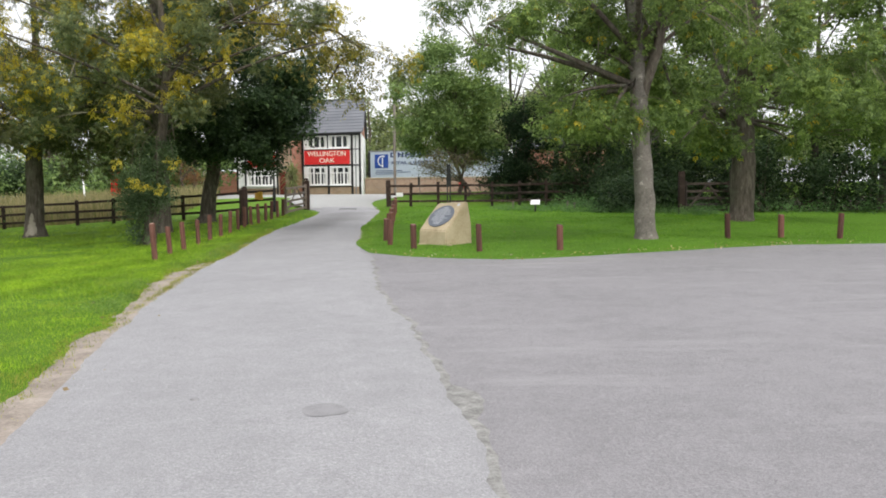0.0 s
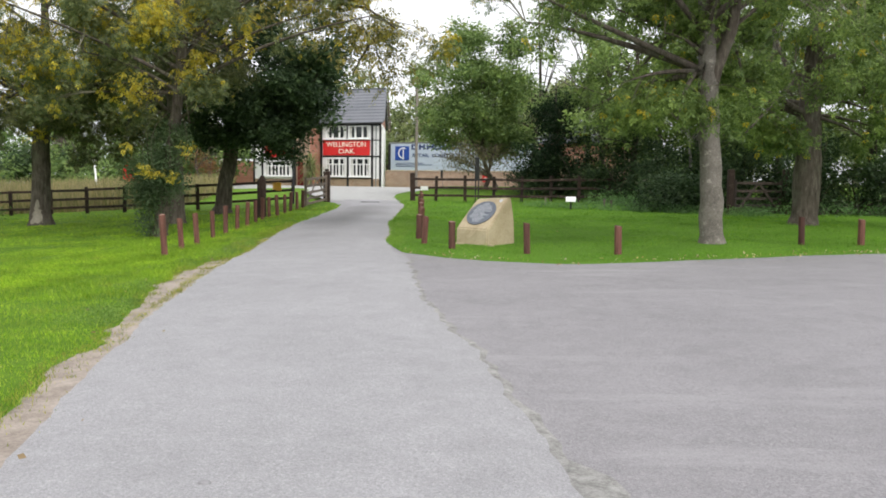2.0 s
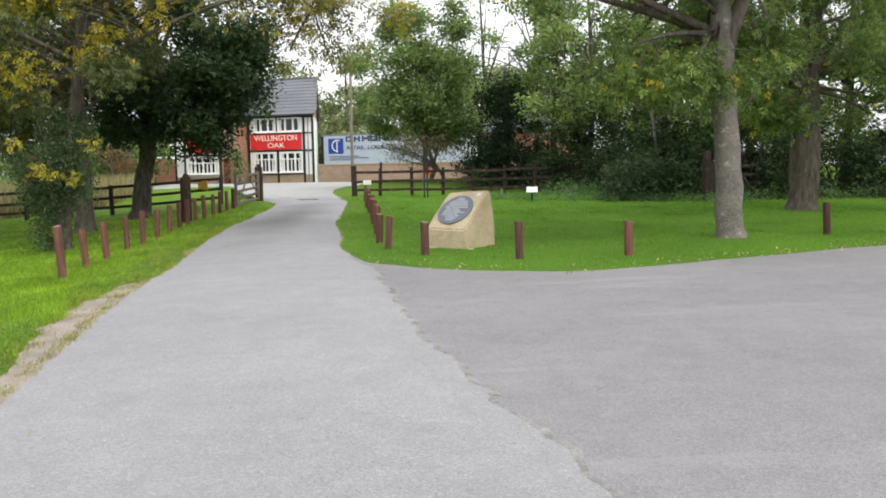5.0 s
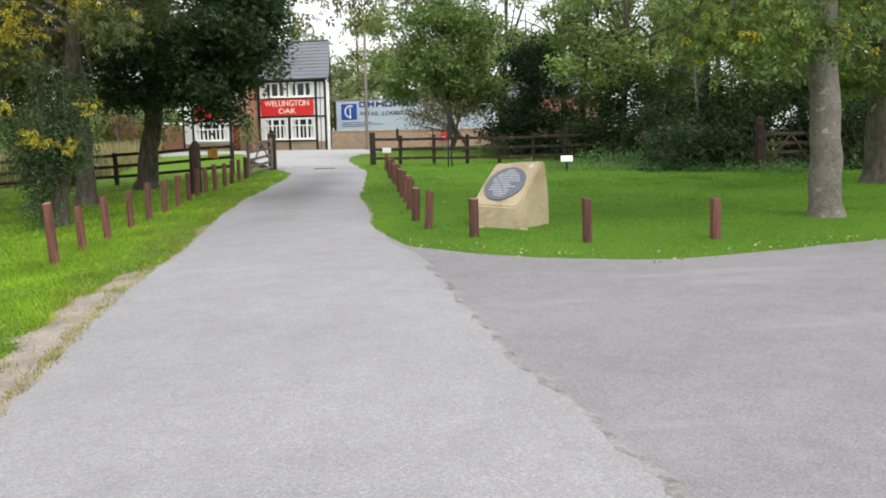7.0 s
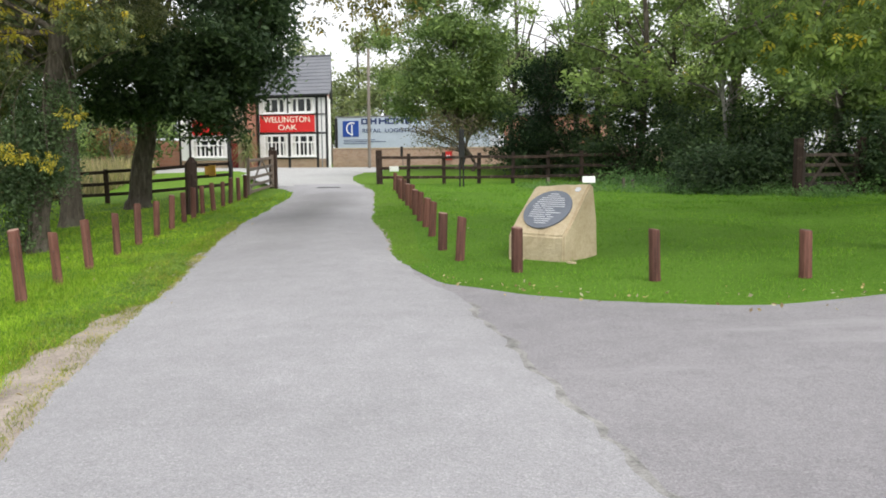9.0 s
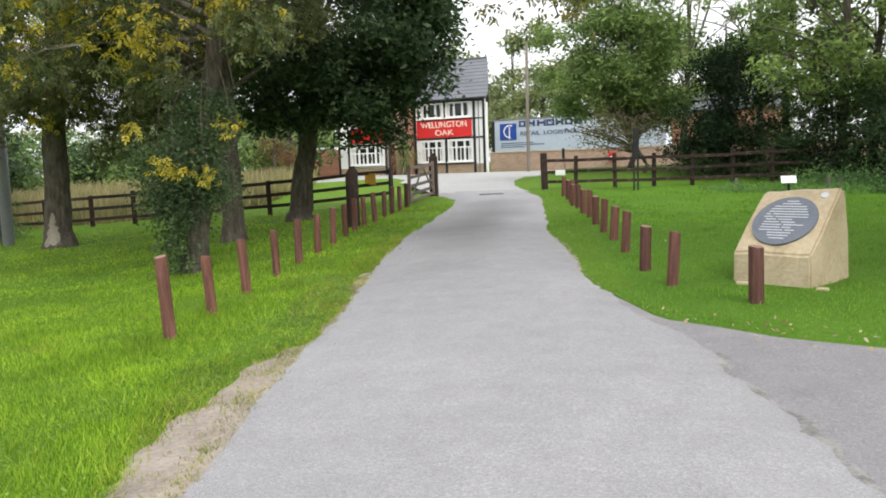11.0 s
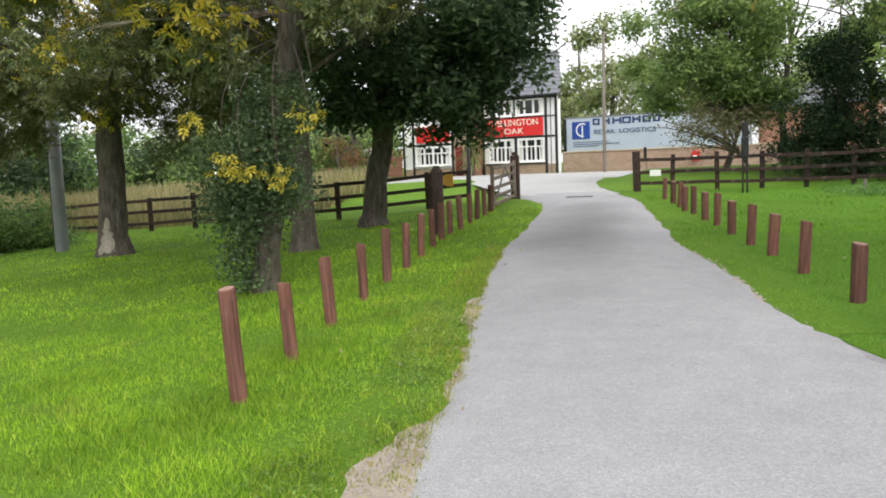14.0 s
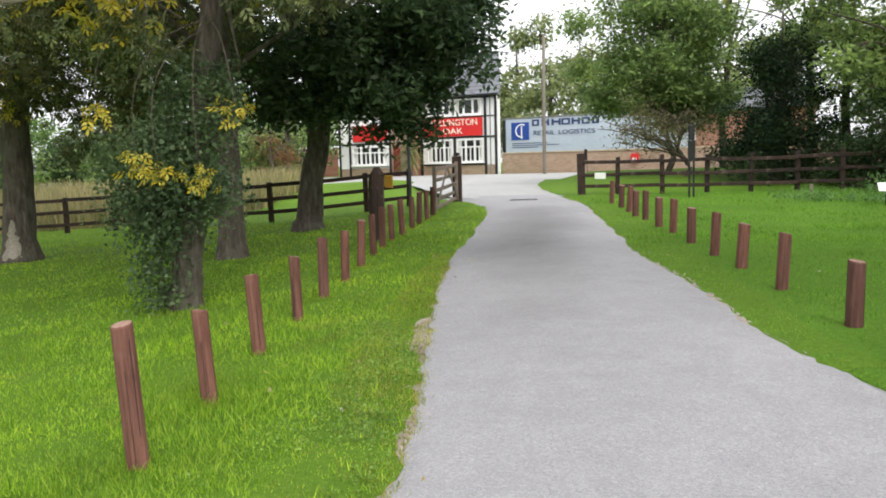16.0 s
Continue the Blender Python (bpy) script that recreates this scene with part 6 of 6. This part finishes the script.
def blades(rg, x, y, z, h, w, lean):
    """Grass blades: slim tapered quads."""
    n_ = len(x)
    a = rg.uniform(0, 2 * math.pi, n_)
    hh = h * rg.uniform(0.55, 1.25, n_)
    side = np.stack([np.cos(a), np.sin(a), np.zeros(n_)], axis=1) * (w * 0.5)
    tip = np.stack([rg.normal(0, lean, n_), rg.normal(0, lean, n_), np.ones(n_)], axis=1) * hh[:, None]
    o = np.stack([x, y, z], axis=1)
    return np.stack([o - side, o + side, o + tip + side * 0.15, o + tip - side * 0.15], axis=1)


tagged(new("tall_dry_grass", quad_cloud("tall_dry_grass", blades(rngd, bx, by, bz, 1.15, 0.05, 0.18), M_DRY)), "pale dry uncut grass in the rough field", "grass", "", "stuff")

# ---- mown grass blades, nearer ground thickest ----
rngg = np.random.default_rng(99)


def sow(n_, x0, x1, y0, y1, ok, zf, h, w, even=False):
    x, y = rngg.uniform(x0, x1, n_), rngg.uniform(y0, y1, n_)
    fade = np.minimum(np.minimum((x - x0) / 4, (y1 - y) / 5), (y - y0) / 2 if y0 < 10 else 1) if x0 < -6 else np.minimum((x1 - x) / 4, 1)
    thin = rngg.uniform(0, 1, n_) < (1 if even else fade)
    pts = [(a, b, zf(a, b)) for a, b, k_ in zip(x, y, thin) if k_ and ok(a, b)]
    p = np.array(pts)
    tuft = np.array([0.95 + 0.75 * noise.noise((a * 1.1, b * 1.1, 2)) + 0.5 * noise.noise((a * 4, b * 4, 5)) for a, b in zip(p[:, 0], p[:, 1])])
    return blades(rngg, p[:, 0], p[:, 1], p[:, 2] - 0.01, h * np.clip(tuft, 0.4, 1.9), w, 0.45)


def on_left(x, y):
    e = turf_x(y)
    if 14.5 < y < 21 and x > left_x(y) - 0.55 + 0.2 * noise.noise((x * 2, y * 1.5, 14)) and rngg.uniform() > 0.3:
        return False
    return x < e + 0.03 + abs(rngg.normal(0, 0.08 + 0.05 * smoothstep(11, 14, y)))


cloud = [sow(120000, -12, -2.4, 4.5, 26, on_left, turf_left, 0.042, 0.007),
         sow(60000, -19, -5, 21, 36, on_left, turf_left, 0.055, 0.013),
         sow(90000, -7, -2.2, 4.5, 18, on_left, turf_left, 0.036, 0.006),
         sow(135000, -10.5, -4.3, 13.5, 21.5, on_left, turf_left, 0.05, 0.006),
         sow(45000, -9.5, -3.4, 12, 24, on_left, turf_left, 0.075, 0.008)]
# long tufts that the mower leaves round each post
for x_, y_ in LEFT_POSTS:
    a_ = rngg.uniform(0, 2 * math.pi, 160)
    d_ = 0.055 + abs(rngg.normal(0, 0.06, 160))
    tx, ty = x_ + d_ * np.cos(a_), y_ + d_ * np.sin(a_)
    cloud.append(blades(rngg, tx, ty, np.array([turf_left(p, q) for p, q in zip(tx, ty)]) - 0.01, 0.06, 0.006, 0.5))
def on_soil(x, y):
    gap = x - turf_x(y)
    if gap < -0.12 - 0.45 * smoothstep(14, 17, y) or x > left_x(y) + 0.02 + abs(rngg.normal(0, 0.02)):
        return False
    fringe = math.exp(-max(0, gap + 0.05) / (0.05 + 0.10 * abs(noise.noise((x, y * 2.5, 8))) + 0.10 * smoothstep(14, 18, y)))
    strip = smoothstep(7.5, 12, y) * math.exp(-((left_x(y) - 0.09 - x) / (0.07 + 0.06 * smoothstep(13, 17, y) + 0.05 * noise.noise((2, y * 2.1, 3)))) ** 2) * smoothstep(-0.5, 0.0, noise.noise((x * 3, y * 2, 6)))
    clumps = smoothstep(0.3, 0.6, noise.noise((x * 2.6, y * 1.8, 4)) + 0.5 * noise.noise((x * 7, y * 6, 9)) + 0.85 * smoothstep(15.2, 17.6, y))
    if gap < 0 and rngg.uniform() > 0.75:
        return False
    return rngg.uniform() < max(0.9 * fringe, 0.7 * strip, (0.4 + 0.45 * smoothstep(15, 17.5, y)) * clumps)


verge_blades = sow(330000, -5.4, -2.3, 4.5, 26, on_soil, lambda x, y: turf_left(x, y) if x < turf_x(y) else G(x, y), 0.032, 0.007, True)
tagged(new("lawn_grass_blades", quad_cloud("grass_left", np.concatenate(cloud), M_BLADE)), "short bright green grass blades", "grass", "", "stuff")
tagged(new("verge_grass_blades", quad_cloud("verge_grass", verge_blades, M_BLADE_POOR)), "thin yellowing grass on the soil verge", "grass", "", "stuff")
# clover between the posts and the soil
cs = []
for i in range(4600):
    y = rngg.uniform(10, 21)
    x = turf_x(y) - 0.02 - abs(rngg.normal(0, 0.42))
    if noise.noise((x * 1.5, y * 1.1, 12)) + rngg.normal(0, 0.12) > 0.02:
        cs.append((x, y, turf_left(x, y) + 0.028))
tagged(new("clover", quad_cloud("clover", leaves(rngg, cs, 4, 0.03, 0.02, -0.1, 0.85), M_CLOVER)), "patches of clover in the verge turf", "clover", "", "stuff")


def on_right(x, y):
    return (x > right_x(y) - abs(rngg.normal(0, 0.05)) if y > 19.4 else x > -1.9) and y > lawn_y(max(x, -1.9)) + (0.0 if x > -1.9 else -99)


def z_right(x, y):
    return turf_z(x, y, min(x - right_x(y) if y > 19.4 else 9.0, y - lawn_y(x) if x > -1.9 else 9.0))


cloud = [sow(92000, -2.7, 12, 16, 28, on_right, z_right, 0.042, 0.008), sow(34000, -2.9, 12, 26, 38, on_right, z_right, 0.055, 0.014)]
tagged(new("green_grass_blades", quad_cloud("grass_right", np.concatenate(cloud), M_BLADE_LUSH)), "short bright green grass blades", "grass", "", "stuff")
# fallen leaves along the edges
pts = []
for i in range(330):
    if i % 3:
        x = rngg.uniform(-1.6, 9)
        y = lawn_y(x) + rngg.normal(-0.05, 0.22)
    else:
        y = rngg.uniform(6, 30)
        x = left_x(y) + rngg.normal(-0.6, 0.6) if i % 2 else rngg.uniform(-10, 6)
        if x > left_x(y) and i % 2 == 0 and y < 20:
            continue
    pts.append((x, y, G(x, y) + 0.045))
pts = np.array(pts)
tagged(new("fallen_leaves", quad_cloud("fallen_leaves", leaves(rngg, pts, 1, 0.01, 0.05, 0.0, 0.6), M_FALLEN)), "scattered dry fallen leaves", "leaves", "", "stuff")
